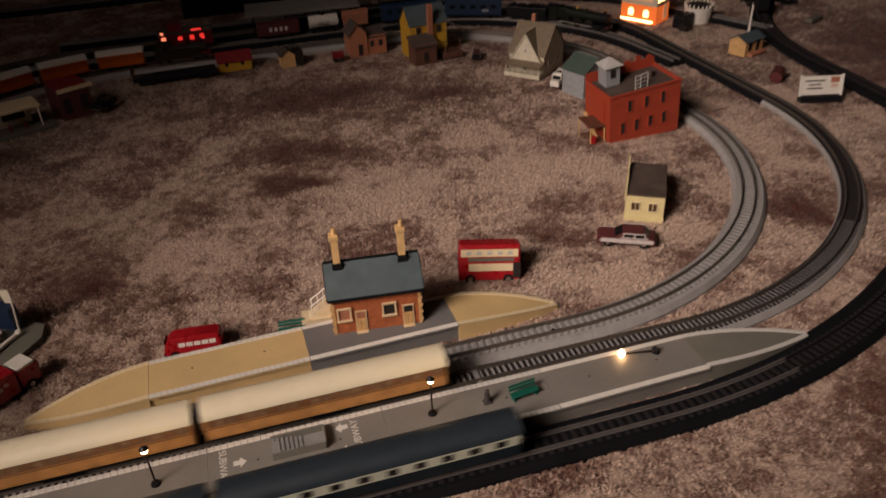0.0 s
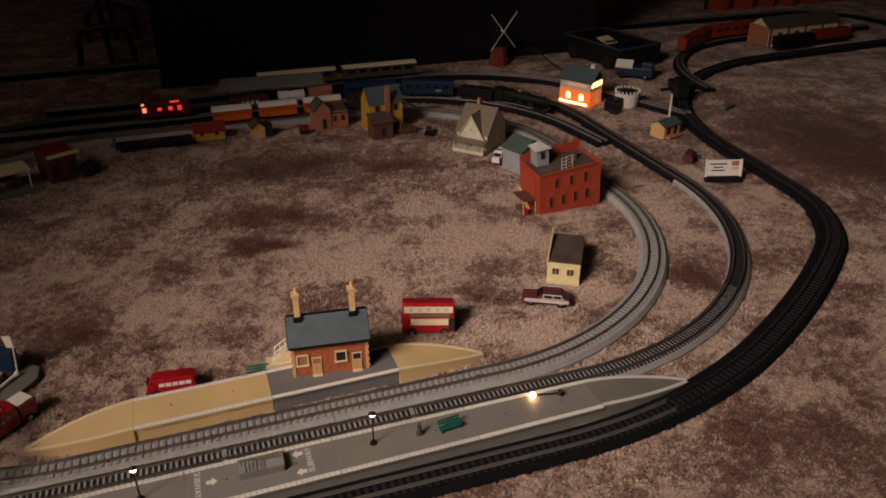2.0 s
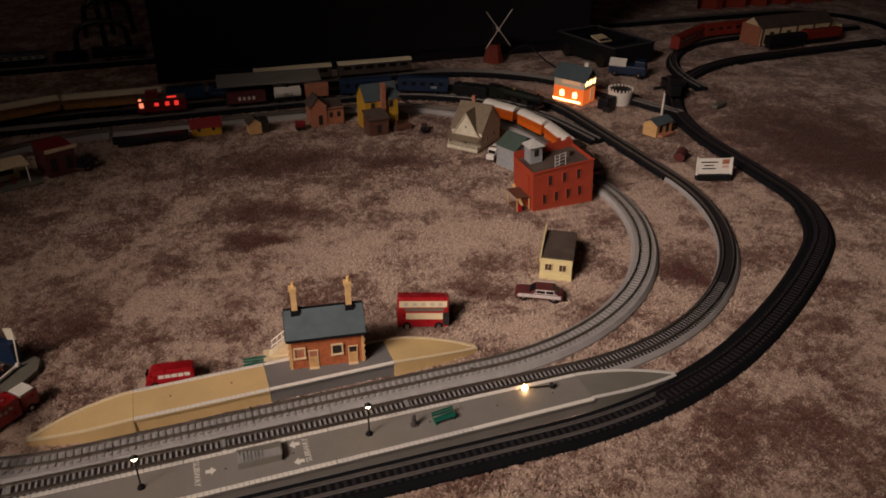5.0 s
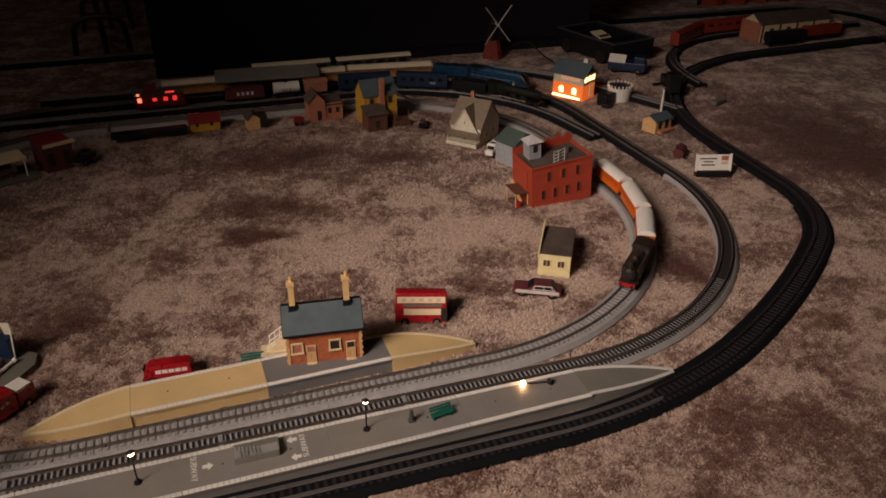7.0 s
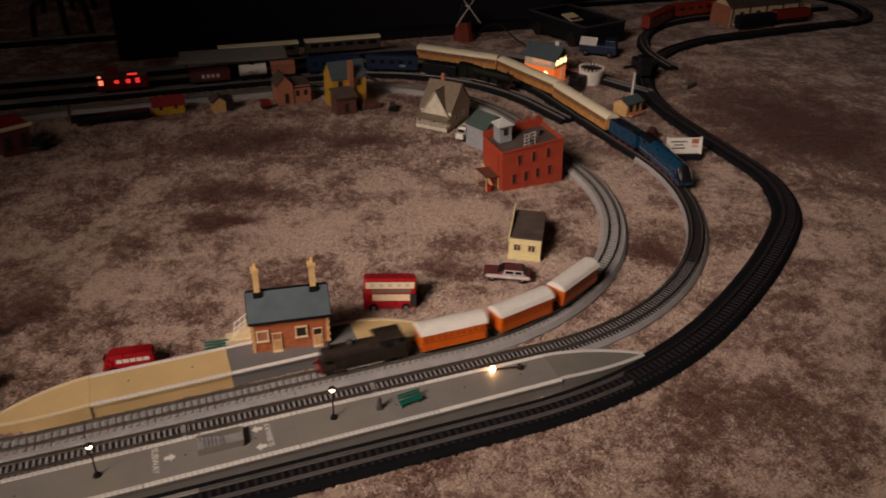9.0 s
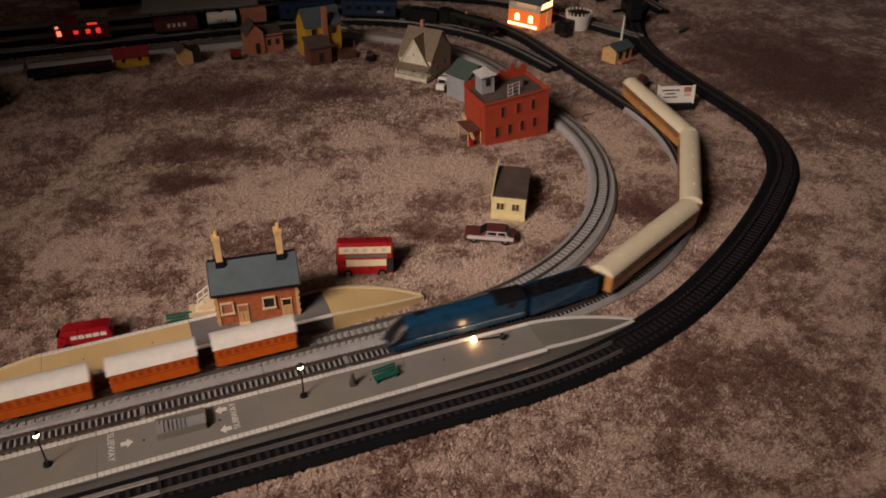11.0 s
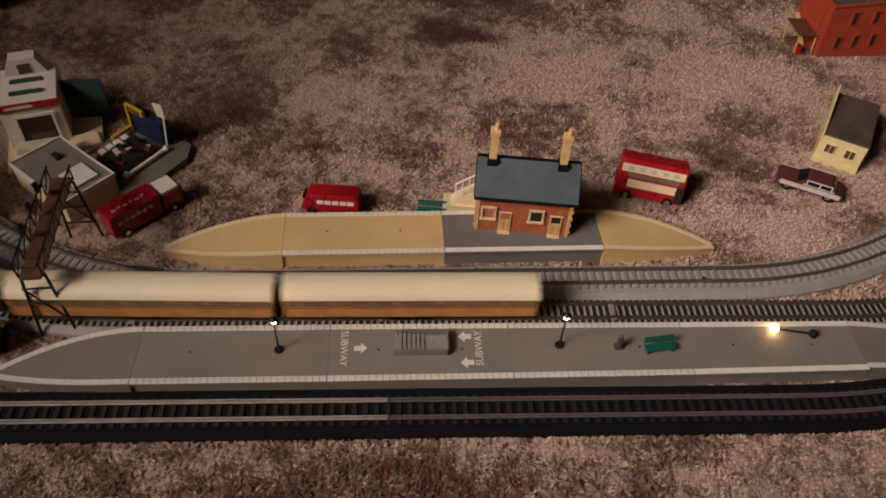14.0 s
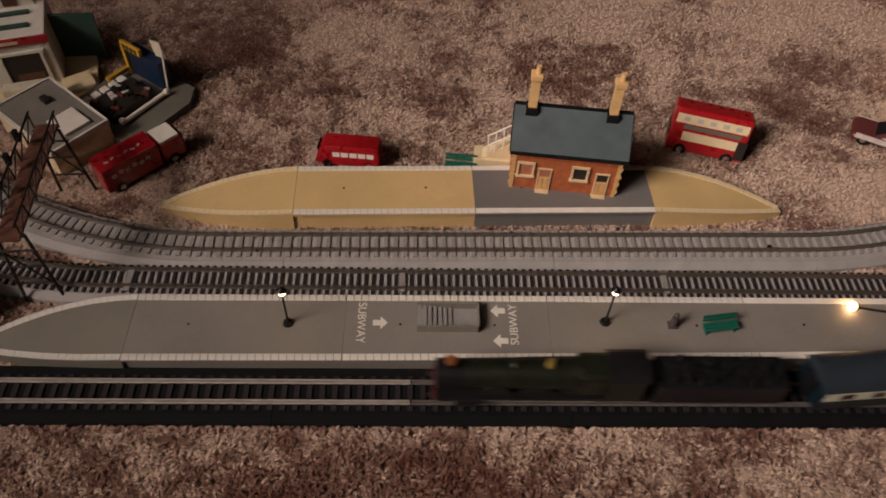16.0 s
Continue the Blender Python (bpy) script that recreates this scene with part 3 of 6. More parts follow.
HP = 0.018
platform_ramp(-0.1722, -0.302, -0.0645, -0.0022, -0.0435, PLAT_END, TILE, HP, "grey platform end ramp with worn white edging", tip=0.004)
platform_piece(-0.172, 0.0, (-0.0645, -0.0632), (-0.0022, -0.0008), PLAT, TILE, HP, "grey platform section with white slab edges")
subway = platform_piece(0.0, 0.168, (-0.0632, -0.0615), (-0.0008, 0.0), PLAT, WHITE, HP, "grey platform section with subway stair and bright white edges")
platform_piece(0.168, 0.336, (-0.0615, -0.0592), (0.0, 0.0003), PLAT, TILE, HP, "grey platform section with white slab edges")
platform_piece(0.336, 0.504, (-0.0592, -0.0555), (0.0003, 0.0008), PLAT, WHITE, HP, "grey platform section with plain white edges", slabs=False)
platform_ramp(0.5042, 0.645, -0.0535, 0.0008, -0.0295, PLAT_END, TILE, HP, "grey platform end ramp with worn white edging", tip=0.005)


def subway_stair():
    x0, x1, y0, y1, h = 0.059, 0.110, -0.0365, -0.0125, 0.0085
    for c, s in ((((x0 + x1) / 2, y1 - 0.0008, HP + h / 2), (x1 - x0, 0.0016, h)), (((x0 + x1) / 2, y0 + 0.0008, HP + h / 2), (x1 - x0, 0.0016, h)), ((x1 - 0.0008, (y0 + y1) / 2, HP + h / 2), (0.0016, y1 - y0, h))):
        part("stair_wall", box(B(), c, s, bevel=0.0002), PLAT_END, subway)
    part("stair_well", box(B(), ((x0 + x1) / 2, (y0 + y1) / 2, HP + 0.0003), (x1 - x0 - 0.003, y1 - y0 - 0.003, 0.0012)), GREY_TIE, subway)
    for i in range(7):
        part("stair_step", box(B(), (x0 + 0.002 + i * 0.0042, (y0 + y1) / 2, HP + 0.0062 - i * 0.0008), (0.003, y1 - y0 - 0.0035, 0.0012)), GREY_TIE, subway)
    lettering("lettering", "SUBWAY", 0.0098, WHITE, subway, pose(0.0135, -0.028, HP + 0.0003, 0, 0, -90), "white painted word")
    lettering("lettering", "SUBWAY", 0.0098, WHITE, subway, pose(0.1385, -0.0285, HP + 0.0003, 0, 0, 90), "white painted word")
    shape = ((-0.006, -0.0026), (0.0002, -0.0026), (0.0002, -0.0062), (0.0062, 0), (0.0002, 0.0062), (0.0002, 0.0026), (-0.006, 0.0026))
    for x, y, k in ((0.029, -0.028, 1), (0.126, -0.0152, -1), (0.127, -0.0445, -1)):
        part("arrow", slab(B(), [(x + k * u, y + v) for u, v in shape], HP - 0.0002, HP + 0.0004), WHITE, subway, "white painted arrow")


subway_stair()


def far_platform():
    turn = pose(0, 0, 0, 0, 0, 1.5)
    made = [platform_ramp(-0.0532, -0.178, 0.0905, 0.151, 0.1165, SAND, CREAM, HP, "sand-yellow platform end ramp with cream edging", tip=0.003),
            platform_piece(-0.053, 0.1142, (0.0905, 0.0905), (0.151, 0.151), SAND, WHITE, HP, "sand-yellow platform section with white edging"),
            platform_piece(0.1143, 0.283, (0.0905, 0.0905), (0.151, 0.1505), SLAB, WHITE, HP, "dark grey platform section carrying the station building", slabs=False),
            platform_ramp(0.2832, 0.411, 0.0905, 0.1505, 0.1055, SAND, CREAM, HP, "sand-yellow platform end ramp with cream edging", tip=0.003)]
    for o in made:
        o.matrix_basis = turn


far_platform()


def platform_lamp(x, y, yaw=0, height=0.044):
    t = thing("platform_lamp", pose(x, y, HP, 0, 0, yaw), "black lattice platform lamp with a lit white head", "platform lamp", group="platform lamps")
    part("base", rod(B(), (0, 0, -0.0005), (0, 0, 0.0025), 0.0048, 0.0036, 14), BLACK, t)
    part("post", rod(B(), (0, 0, 0.002), (0, 0, height - 0.004), 0.0011, 0.0008), IRON, t)
    part("shade", rod(B(), (0, 0, height + 0.0012), (0, 0, height + 0.004), 0.0042, 0.001, 12), BLACK, t)
    part("globe", ball(B(), (0, 0, height - 0.001), 0.0031), BULB, t, "glowing white globe", True)
    return t


platform_lamp(-0.0455, -0.029)
platform_lamp(0.2145, -0.0255)


def fallen_lamp():
    t = thing("fallen_platform_lamp", pose(0.461, -0.0175, HP, 0, 0, 168), "black platform lamp lying on its side with a bare glowing bulb", "platform lamp", group="platform lamps")
    part("base", rod(B(), (-0.001, 0, 0.0048), (0.0022, 0, 0.005), 0.0048, 0.0038, 14), BLACK, t)
    part("post", rod(B(), (0.001, 0, 0.0048), (0.032, 0, 0.0036), 0.0011, 0.0008), IRON, t)
    part("arm", rod(B(), (0.0, -0.004, 0.001), (0.003, 0.005, 0.008), 0.0007), IRON, t)
    part("bulb", ball(B(), (0.0355, 0, 0.0042), 0.0038, 1.2), HOT_BULB, t, "bare glowing bulb", True)


fallen_lamp()


def bench(m, label):
    t = thing("bench", m, label, "bench", group="green benches")
    for i in range(3):
        part("seat_slat", box(B(), (0, -0.003 + i * 0.0034, 0.0075), (0.034, 0.0027, 0.001)), GREEN, t)
    for i in range(2):
        part("back_slat", box(B(), (0, 0.0068 + i * 0.0012, 0.0108 + i * 0.0038), (0.034, 0.001, 0.003), rx=-15), GREEN, t)
    for x in (-0.014, 0.014):
        part("leg", box(B(), (x, 0.001, 0.0036), (0.0014, 0.009, 0.0076), taper=0.8), GREEN, t)


bench(pose(0.308, -0.033, HP, 0, 0, 8) @ Matrix.Scale(0.86, 4), "dark green slatted bench on the grey platform")
bench(pose(0.1, 0.16, 0.006, 0, 0, -6) @ Matrix.Scale(0.92, 4), "dark green slatted bench beside the station")


def figure():
    bm = B()
    box(bm, (0, 0, 0.0012), (0.008, 0.007, 0.0024), bevel=0.0006)
    rod(bm, (0, 0, 0.002), (0, 0, 0.0125), 0.0034, 0.0026, 10)
    ball(bm, (0, 0, 0.0152), 0.0023)
    tagged(new("platform_figurine", mesh_of("platform_figurine", bm, SKIN)), "small dark painted figurine standing on the platform", "figurine").matrix_basis = pose(0.27, -0.0285, HP)


figure()

# ---- rolling stock: x is the direction of travel, z = 0 the rail top ----


def wheels(t, xs, r=0.0052, gauge=0.0165, material=None):
    me = None
    for x in xs:
        for y in (-gauge / 2, gauge / 2):
            if me is None:
                bm = rod(B(), (0, -0.0012, 0), (0, 0.0012, 0), r, n=16)
                rod(bm, (0, -0.0016, 0), (0, 0.0016, 0), r * 0.35, n=8)
                me = mesh_of("wheel", bm, material or IRON)
            o = new("wheel", me)
            o.parent, o.matrix_basis = t, pose(x, y, r)


def arc_roof(bm, x0, x1, half, z0, rise, n=8, lip=0.0008):
    """A shallow barrel roof along x."""
    pts = [(-half + 2 * half * i / n, z0 + rise * math.sqrt(max(0.0, 1 - (2 * i / n - 1) ** 2)) ** 1.3) for i in range(n + 1)]
    pts = [(half, z0 - lip)] + pts[::-1] + [(-half, z0 - lip)]
    prism(bm, pts, -x1, -x0, pose(0, 0, 0, 0, 0, 90))
    return bm


def orange_coach():
    t = thing("orange_coach", Matrix.Identity(4), "short orange four-wheeled coach with an arched white roof", "railway coach", group="orange coaches")
    half = 0.0475
    part("body", box(B(), (0, 0, 0.0215), (0.093, 0.029, 0.027), bevel=0.0006), ORANGE, t)
    part("underframe", box(B(), (0, 0, 0.0068), (0.09, 0.022, 0.005)), BLACK, t)
    part("roof", arc_roof(B(), -half - 0.0005, half + 0.0005, 0.0158, 0.0345, 0.0085), WHITE, t, "white arched roof")
    for s in (-1, 1):
        for i in range(10):
            x = -0.0405 + i * 0.009
            part("window", box(B(), (x, s * 0.01455, 0.027), (0.0048, 0.0008, 0.0068)), ORANGE_DARK, t)
        part("footboard", box(B(), (0, s * 0.0128, 0.0068), (0.07, 0.003, 0.0012)), BLACK, t)
        part("waist_rail", box(B(), (0, s * 0.0147, 0.0212), (0.0925, 0.0006, 0.0009)), ORANGE_DARK, t)
        part("buffer_beam", box(B(), (s * 0.0465, 0, 0.0085), (0.002, 0.026, 0.004)), BLACK, t)
        for y in (-0.009, 0.009):
            part("buffer", rod(B(), (s * 0.047, y, 0.0085), (s * 0.0525, y, 0.0085), 0.0016, n=8), IRON, t)
    wheels(t, (-0.026, 0.026))
    return t


def tank_engine():
    t = thing("black_tank_engine", Matrix.Identity(4), "small black steam tank engine with a red buffer beam", "steam locomotive")
    part("frame", box(B(), (0, 0, 0.0105), (0.116, 0.026, 0.004)), SOOT, t)
    part("boiler", rod(B(), (0.052, 0, 0.026), (-0.02, 0, 0.026), 0.0105, n=18), SOOT, t, "", True)
    part("smokebox_door", rod(B(), (0.052, 0, 0.026), (0.0545, 0, 0.026), 0.0098, 0.007, 16), IRON, t)
    for s in (-1, 1):
        part("side_tank", box(B(), (0.008, s * 0.0105, 0.0215), (0.062, 0.007, 0.018), bevel=0.0008), SOOT, t)
        part("cylinder", rod(B(), (0.028, s * 0.012, 0.007), (0.042, s * 0.012, 0.007), 0.0038, n=10), SOOT, t)
        part("coupling_rod", box(B(), (0.0, s * 0.0118, 0.0055), (0.05, 0.0008, 0.0014)), STEEL, t)
        for x in (0.058, -0.058):
            part("buffer", rod(B(), (x, s * 0.009, 0.0105), (x + (0.005 if x > 0 else -0.005), s * 0.009, 0.0105), 0.0018), IRON, t)
    part("front_buffer_beam", box(B(), (0.058, 0, 0.0105), (0.0018, 0.027, 0.0065)), RED, t, "red buffer beam")
    part("chimney", rod(B(), (0.043, 0, 0.035), (0.043, 0, 0.0455), 0.0032, 0.0038, 12), SOOT, t)
    part("dome", ball(B(), (0.015, 0, 0.0365), 0.0052, 1.3), SOOT, t, "", True)
    cab = B()
    box(cab, (-0.034, 0, 0.026), (0.03, 0.027, 0.03), bevel=0.0006)
    part("cab", cab, SOOT, t)
    part("cab_roof", arc_roof(B(), -0.052, -0.016, 0.0152, 0.041, 0.004), SOOT, t)
    part("bunker", box(B(), (-0.052, 0, 0.021), (0.012, 0.026, 0.02), bevel=0.0006), SOOT, t)
    for s in (-1, 1):
        part("cab_window", box(B(), (-0.034, s * 0.0136, 0.032), (0.01, 0.0006, 0.008)), GLASS, t)
    wheels(t, (-0.03, 0.0, 0.026), 0.0085)
    wheels(t, (0.048, -0.05), 0.005)
    return t


def teak_coach():
    t = thing("teak_coach", Matrix.Identity(4), "long teak-brown bogie coach with a cream roof", "railway coach", group="teak coaches")
    L = 0.238
    part("body", box(B(), (0, 0, 0.022), (L, 0.0325, 0.027), bevel=0.0012), TEAK, t)
    part("underframe", box(B(), (0, 0, 0.0075), (L - 0.012, 0.02, 0.005)), BLACK, t)
    part("roof", arc_roof(B(), -L / 2 - 0.0008, L / 2 + 0.0008, 0.0172, 0.035, 0.0095), IVORY, t, "cream roof", True)
    for s in (-1, 1):
        part("window_band", box(B(), (0, s * 0.0163, 0.029), (L - 0.006, 0.0006, 0.0088)), TEAK_DARK, t)
        for i in range(15):
            x = -0.107 + i * 0.0153 + (0.002 if i % 2 else -0.002)
            part("window", box(B(), (x, s * 0.0166, 0.0292), (0.0062, 0.0006, 0.0066)), CURTAINED, t)
        part("waist_rail", box(B(), (0, s * 0.0165, 0.0228), (L - 0.003, 0.0005, 0.0008)), TEAK_DARK, t)
        part("solebar", box(B(), (0, s * 0.0152, 0.0085), (L - 0.004, 0.0016, 0.003)), BLACK, t)
        part("corridor", box(B(), (s * (L / 2 + 0.0018), 0, 0.022), (0.004, 0.012, 0.024)), BLACK, t)
        bogie = part("bogie", box(B(), (s * 0.08, 0, 0.0055), (0.036, 0.023, 0.0045), bevel=0.0006), BLACK, t)
        part("battery_box", box(B(), (0.0, s * 0.011, 0.004), (0.04, 0.004, 0.006)), BLACK, t)
    for x in (-0.07, -0.02, 0.03, 0.078):
        part("roof_vent", rod(B(), (x, 0.003, 0.0435), (x, 0.003, 0.0458), 0.0016, 0.001), IVORY, t)
    wheels(t, (-0.094, -0.066, 0.066, 0.094))
    return t


def loft(bm, rings):
    rows = [[bm.verts.new(p) for p in r] for r in rings]
    k = len(rows[0])
    for a, b in zip(rows, rows[1:]):
        for j in range(k):
            bm.faces.new((a[j], a[(j + 1) % k], b[(j + 1) % k], b[j]))
    bm.faces.new(rows[0])
    bm.faces.new(rows[-1][::-1])
    return bm


def hull_ring(x, half, low, high, n=7):
    """A round-shouldered cross-section at x."""
    pts = [(x, -half, low)]
    for i in range(n + 1):
        a = math.pi * i / n
        pts.append((x, -half * math.cos(a), high - (high - low) * 0.42 * (1 - math.sin(a) ** 0.8)))
    return pts + [(x, half, low)]


def streamliner():
    t = thing("blue_streamlined_engine", Matrix.Identity(4), "blue streamlined steam engine with a black wedge nose", "steam locomotive")
    body = B()
    loft(body, [hull_ring(0.07, 0.0128, 0.012, 0.04), hull_ring(0.052, 0.0132, 0.012, 0.0425), hull_ring(-0.02, 0.0138, 0.012, 0.0435), hull_ring(-0.052, 0.0148, 0.012, 0.0445)])
    part("casing", body, BLUE, t, "", True)
    nose = B()
    loft(nose, [hull_ring(0.0705, 0.0126, 0.011, 0.0395), hull_ring(0.078, 0.0124, 0.011, 0.034), hull_ring(0.086, 0.012, 0.01, 0.0245), hull_ring(0.091, 0.0112, 0.009, 0.0155)])
    part("wedge_nose", nose, BLACK, t, "black wedge-shaped nose", True)
    for s in (-1, 1):
        sk = B()
        prism(sk, [(0.09, 0.005), (0.09, 0.011), (0.07, 0.0175), (-0.05, 0.0175), (-0.086, 0.0145), (-0.086, 0.0105), (-0.05, 0.0095), (0.06, 0.0085)], s * 0.0135, s * 0.0152)
        part("valance", sk, BLUE, t)
        part("lining", box(B(), (-0.012, s * 0.0154, 0.0178), (0.14, 0.0005, 0.0007)), STEEL, t, "fine bright lining")
        part("cab_side", box(B(), (-0.069, s * 0.0145, 0.026), (0.034, 0.001, 0.026)), BLUE, t)
        part("cab_window", box(B(), (-0.066, s * 0.0152, 0.0335), (0.011, 0.0006, 0.0065)), GLASS, t)
        part("nose_stripe", box(B(), (0.0805, s * 0.0127, 0.0265), (0.024, 0.0006, 0.0008), ry=49), STEEL, t)
    part("cab_front", box(B(), (-0.053, 0, 0.027), (0.001, 0.028, 0.028)), BLUE, t)
    part("cab_roof", arc_roof(B(), -0.087, -0.044, 0.0155, 0.0395, 0.0055), BLACK, t, "black cab roof")
    part("cab_floor", box(B(), (-0.069, 0, 0.012), (0.034, 0.028, 0.002)), BLACK, t)
    part("chimney", box(B(), (0.05, 0, 0.043), (0.014, 0.005, 0.003), bevel=0.001), BLACK, t)
    part("buffer_beam", box(B(), (0.0915, 0, 0.0085), (0.002, 0.026, 0.005), bevel=0.0006), BLUE, t)
    for y in (-0.009, 0.009):
        part("buffer", rod(B(), (0.092, y, 0.0085), (0.0955, y, 0.0085), 0.0018), IRON, t)
    part("frame", box(B(), (0.0, 0, 0.009), (0.165, 0.012, 0.005)), BLACK, t)
    wheels(t, (-0.028, 0.0, 0.028), 0.0125, material=DEEP_RED)
    wheels(t, (0.054, 0.072, -0.058), 0.0062, material=DEEP_RED)
    return t


def tender():
    t = thing("blue_tender", Matrix.Identity(4), "blue corridor tender filled with black coal", "tender")
    part("tank", box(B(), (0, 0, 0.0225), (0.1, 0.0295, 0.0255), bevel=0.001), BLUE, t)
    part("frame", box(B(), (0, 0, 0.008), (0.1, 0.024, 0.005)), BLACK, t)
    co = B()
    rng = random.Random(5)
    for i in range(70):
        box(co, (rng.uniform(-0.043, 0.038), rng.uniform(-0.0105, 0.0105), 0.0358 + rng.uniform(0, 0.0022)), (0.006, 0.005, 0.004), rz=rng.uniform(0, 90), rx=rng.uniform(0, 60))
    tagged(part("coal", co, BLACK, t, "heaped black coal"), "heaped black coal", kind="stuff")
    part("coal_space", box(B(), (0, 0, 0.0353), (0.097, 0.027, 0.0016)), BLACK, t)
    for s in (-1, 1):
        part("rim", box(B(), (0, s * 0.0142, 0.0368), (0.1, 0.0012, 0.004)), BLUE, t)
    part("rear_plate", box(B(), (-0.0495, 0, 0.036), (0.0014, 0.028, 0.004)), BLACK, t)
    wheels(t, (-0.036, -0.012, 0.012, 0.036), 0.0068, material=DEEP_RED)
    return t


def teal_coach():
    t = thing("teal_coach", Matrix.Identity(4), "dark teal coach with cream window band and slate roof", "railway coach", group="teal coaches")
    L = 0.264
    part("body", box(B(), (0, 0, 0.022), (L, 0.033, 0.027), bevel=0.0012), TEAL, t)
    part("underframe", box(B(), (0, 0, 0.0075), (L - 0.012, 0.02, 0.005)), BLACK, t)
    part("roof", arc_roof(B(), -L / 2 - 0.0008, L / 2 + 0.0008, 0.0172, 0.035, 0.0095), mat_roof, t, "dark slate roof", True)
    for s in (-1, 1):
        part("cream_band", box(B(), (0, s * 0.0166, 0.0275), (L - 0.004, 0.0006, 0.0105)), COACH_CREAM, t, "cream band")
        for i in range(10):
            part("window", box(B(), (-0.112 + i * 0.0249, s * 0.0169, 0.0278), (0.0105, 0.0006, 0.007)), GLASS, t)
        part("corridor", box(B(), (s * (L / 2 + 0.0018), 0, 0.022), (0.004, 0.012, 0.024)), BLACK, t)
        part("bogie", box(B(), (s * 0.09, 0, 0.0055), (0.036, 0.023, 0.0045), bevel=0.0006), BLACK, t)
    wheels(t, (-0.104, -0.076, 0.076, 0.104))
    return t


mat_roof = mat("slate_coach_roof", (0.022, 0.032, 0.042), 0.5, spec=0.4)


def green_engine(label):
    t = thing("green_tender_engine", Matrix.Identity(4), label, "steam locomotive")
    part("frame", box(B(), (0, 0, 0.011), (0.158, 0.027, 0.003)), BLACK, t)
    part("boiler", rod(B(), (0.064, 0, 0.028), (-0.03, 0, 0.0285), 0.0108, 0.0128, 18), LOCO_GREEN, t, "", True)
    part("smokebox", rod(B(), (0.079, 0, 0.028), (0.06, 0, 0.028), 0.0112, n=18), BLACK, t, "", True)
    part("firebox", box(B(), (-0.04, 0, 0.027), (0.026, 0.025, 0.026), bevel=0.004), LOCO_GREEN, t)
    part("chimney", rod(B(), (0.068, 0, 0.038), (0.068, 0, 0.0455), 0.0036, n=12), BLACK, t)
    part("dome", ball(B(), (0.02, 0, 0.0395), 0.0046, 0.9), LOCO_GREEN, t, "", True)
    part("safety_valve", rod(B(), (-0.006, 0, 0.038), (-0.006, 0, 0.0465), 0.0042, 0.0026, 14), mat_brass, t, "brass safety valve cover")
    part("chimney_cap", rod(B(), (0.068, 0, 0.0455), (0.068, 0, 0.048), 0.0044, 0.0038, 14), mat_copper, t, "copper chimney cap")
    for k in range(4):
        part("boiler_band", rod(B(), (0.05 - k * 0.022, 0, 0.0281), (0.0508 - k * 0.022, 0, 0.0281), 0.0116 + k * 0.0005, n=18), BLACK, t)
    cab = B()
    for s in (-1, 1):
        box(cab, (-0.064, s * 0.0135, 0.0255), (0.026, 0.001, 0.028))
        part("cylinder", rod(B(), (0.045, s * 0.0125, 0.0075), (0.064, s * 0.0125, 0.0075), 0.0042, n=10), BLACK, t)
        part("coupling_rod", box(B(), (0.0, s * 0.0125, 0.0085), (0.085, 0.001, 0.0016)), STEEL, t)
        part("buffer", rod(B(), (0.08, s * 0.009, 0.0105), (0.0855, s * 0.009, 0.0105), 0.0018), IRON, t)
    box(cab, (-0.052, 0, 0.0255), (0.001, 0.027, 0.028))
    part("cab", cab, LOCO_GREEN, t)
    part("cab_roof", arc_roof(B(), -0.08, -0.049, 0.0148, 0.039, 0.004), BLACK, t)
    part("front_buffer_beam", box(B(), (0.0795, 0, 0.0105), (0.0018, 0.028, 0.006)), MAROON, t, "dark red buffer beam")
    wheels(t, (-0.032, 0.0, 0.032), 0.0115)
    wheels(t, (0.054, 0.07), 0.006)
    return t


mat_brass = mat("brass", (0.72, 0.52, 0.16), 0.32, 0.8)
mat_copper = mat("copper", (0.72, 0.27, 0.1), 0.35, 0.8)


def black_tender(label):
    t = thing("black_tender", Matrix.Identity(4), label, "tender")
    part("tank", box(B(), (0, 0, 0.0205), (0.098, 0.028, 0.022), bevel=0.001), BLACK, t)
    part("frame", box(B(), (0, 0, 0.0075), (0.1, 0.024, 0.005)), BLACK, t)
    co = B()
    rng = random.Random(8)
    for i in range(50):
        box(co, (rng.uniform(-0.04, 0.04), rng.uniform(-0.01, 0.01), 0.0318 + rng.uniform(0, 0.002)), (0.006, 0.005, 0.004), rz=rng.uniform(0, 90), rx=rng.uniform(0, 60))
    tagged(part("coal", co, BLACK, t), "heaped black coal", kind="stuff")
    wheels(t, (-0.032, 0.0, 0.032), 0.0068)
    return t


def place(line, s, half, z=RAIL_TOP):
    """The pose of a vehicle whose middle is at s and whose axles are half to either side."""
    a, b = line.at(s + half), line.at(s - half)
    return pose((a[0] + b[0]) / 2, (a[1] + b[1]) / 2, z, 0, 0, math.degrees(math.atan2(a[1] - b[1], a[0] - b[0])))


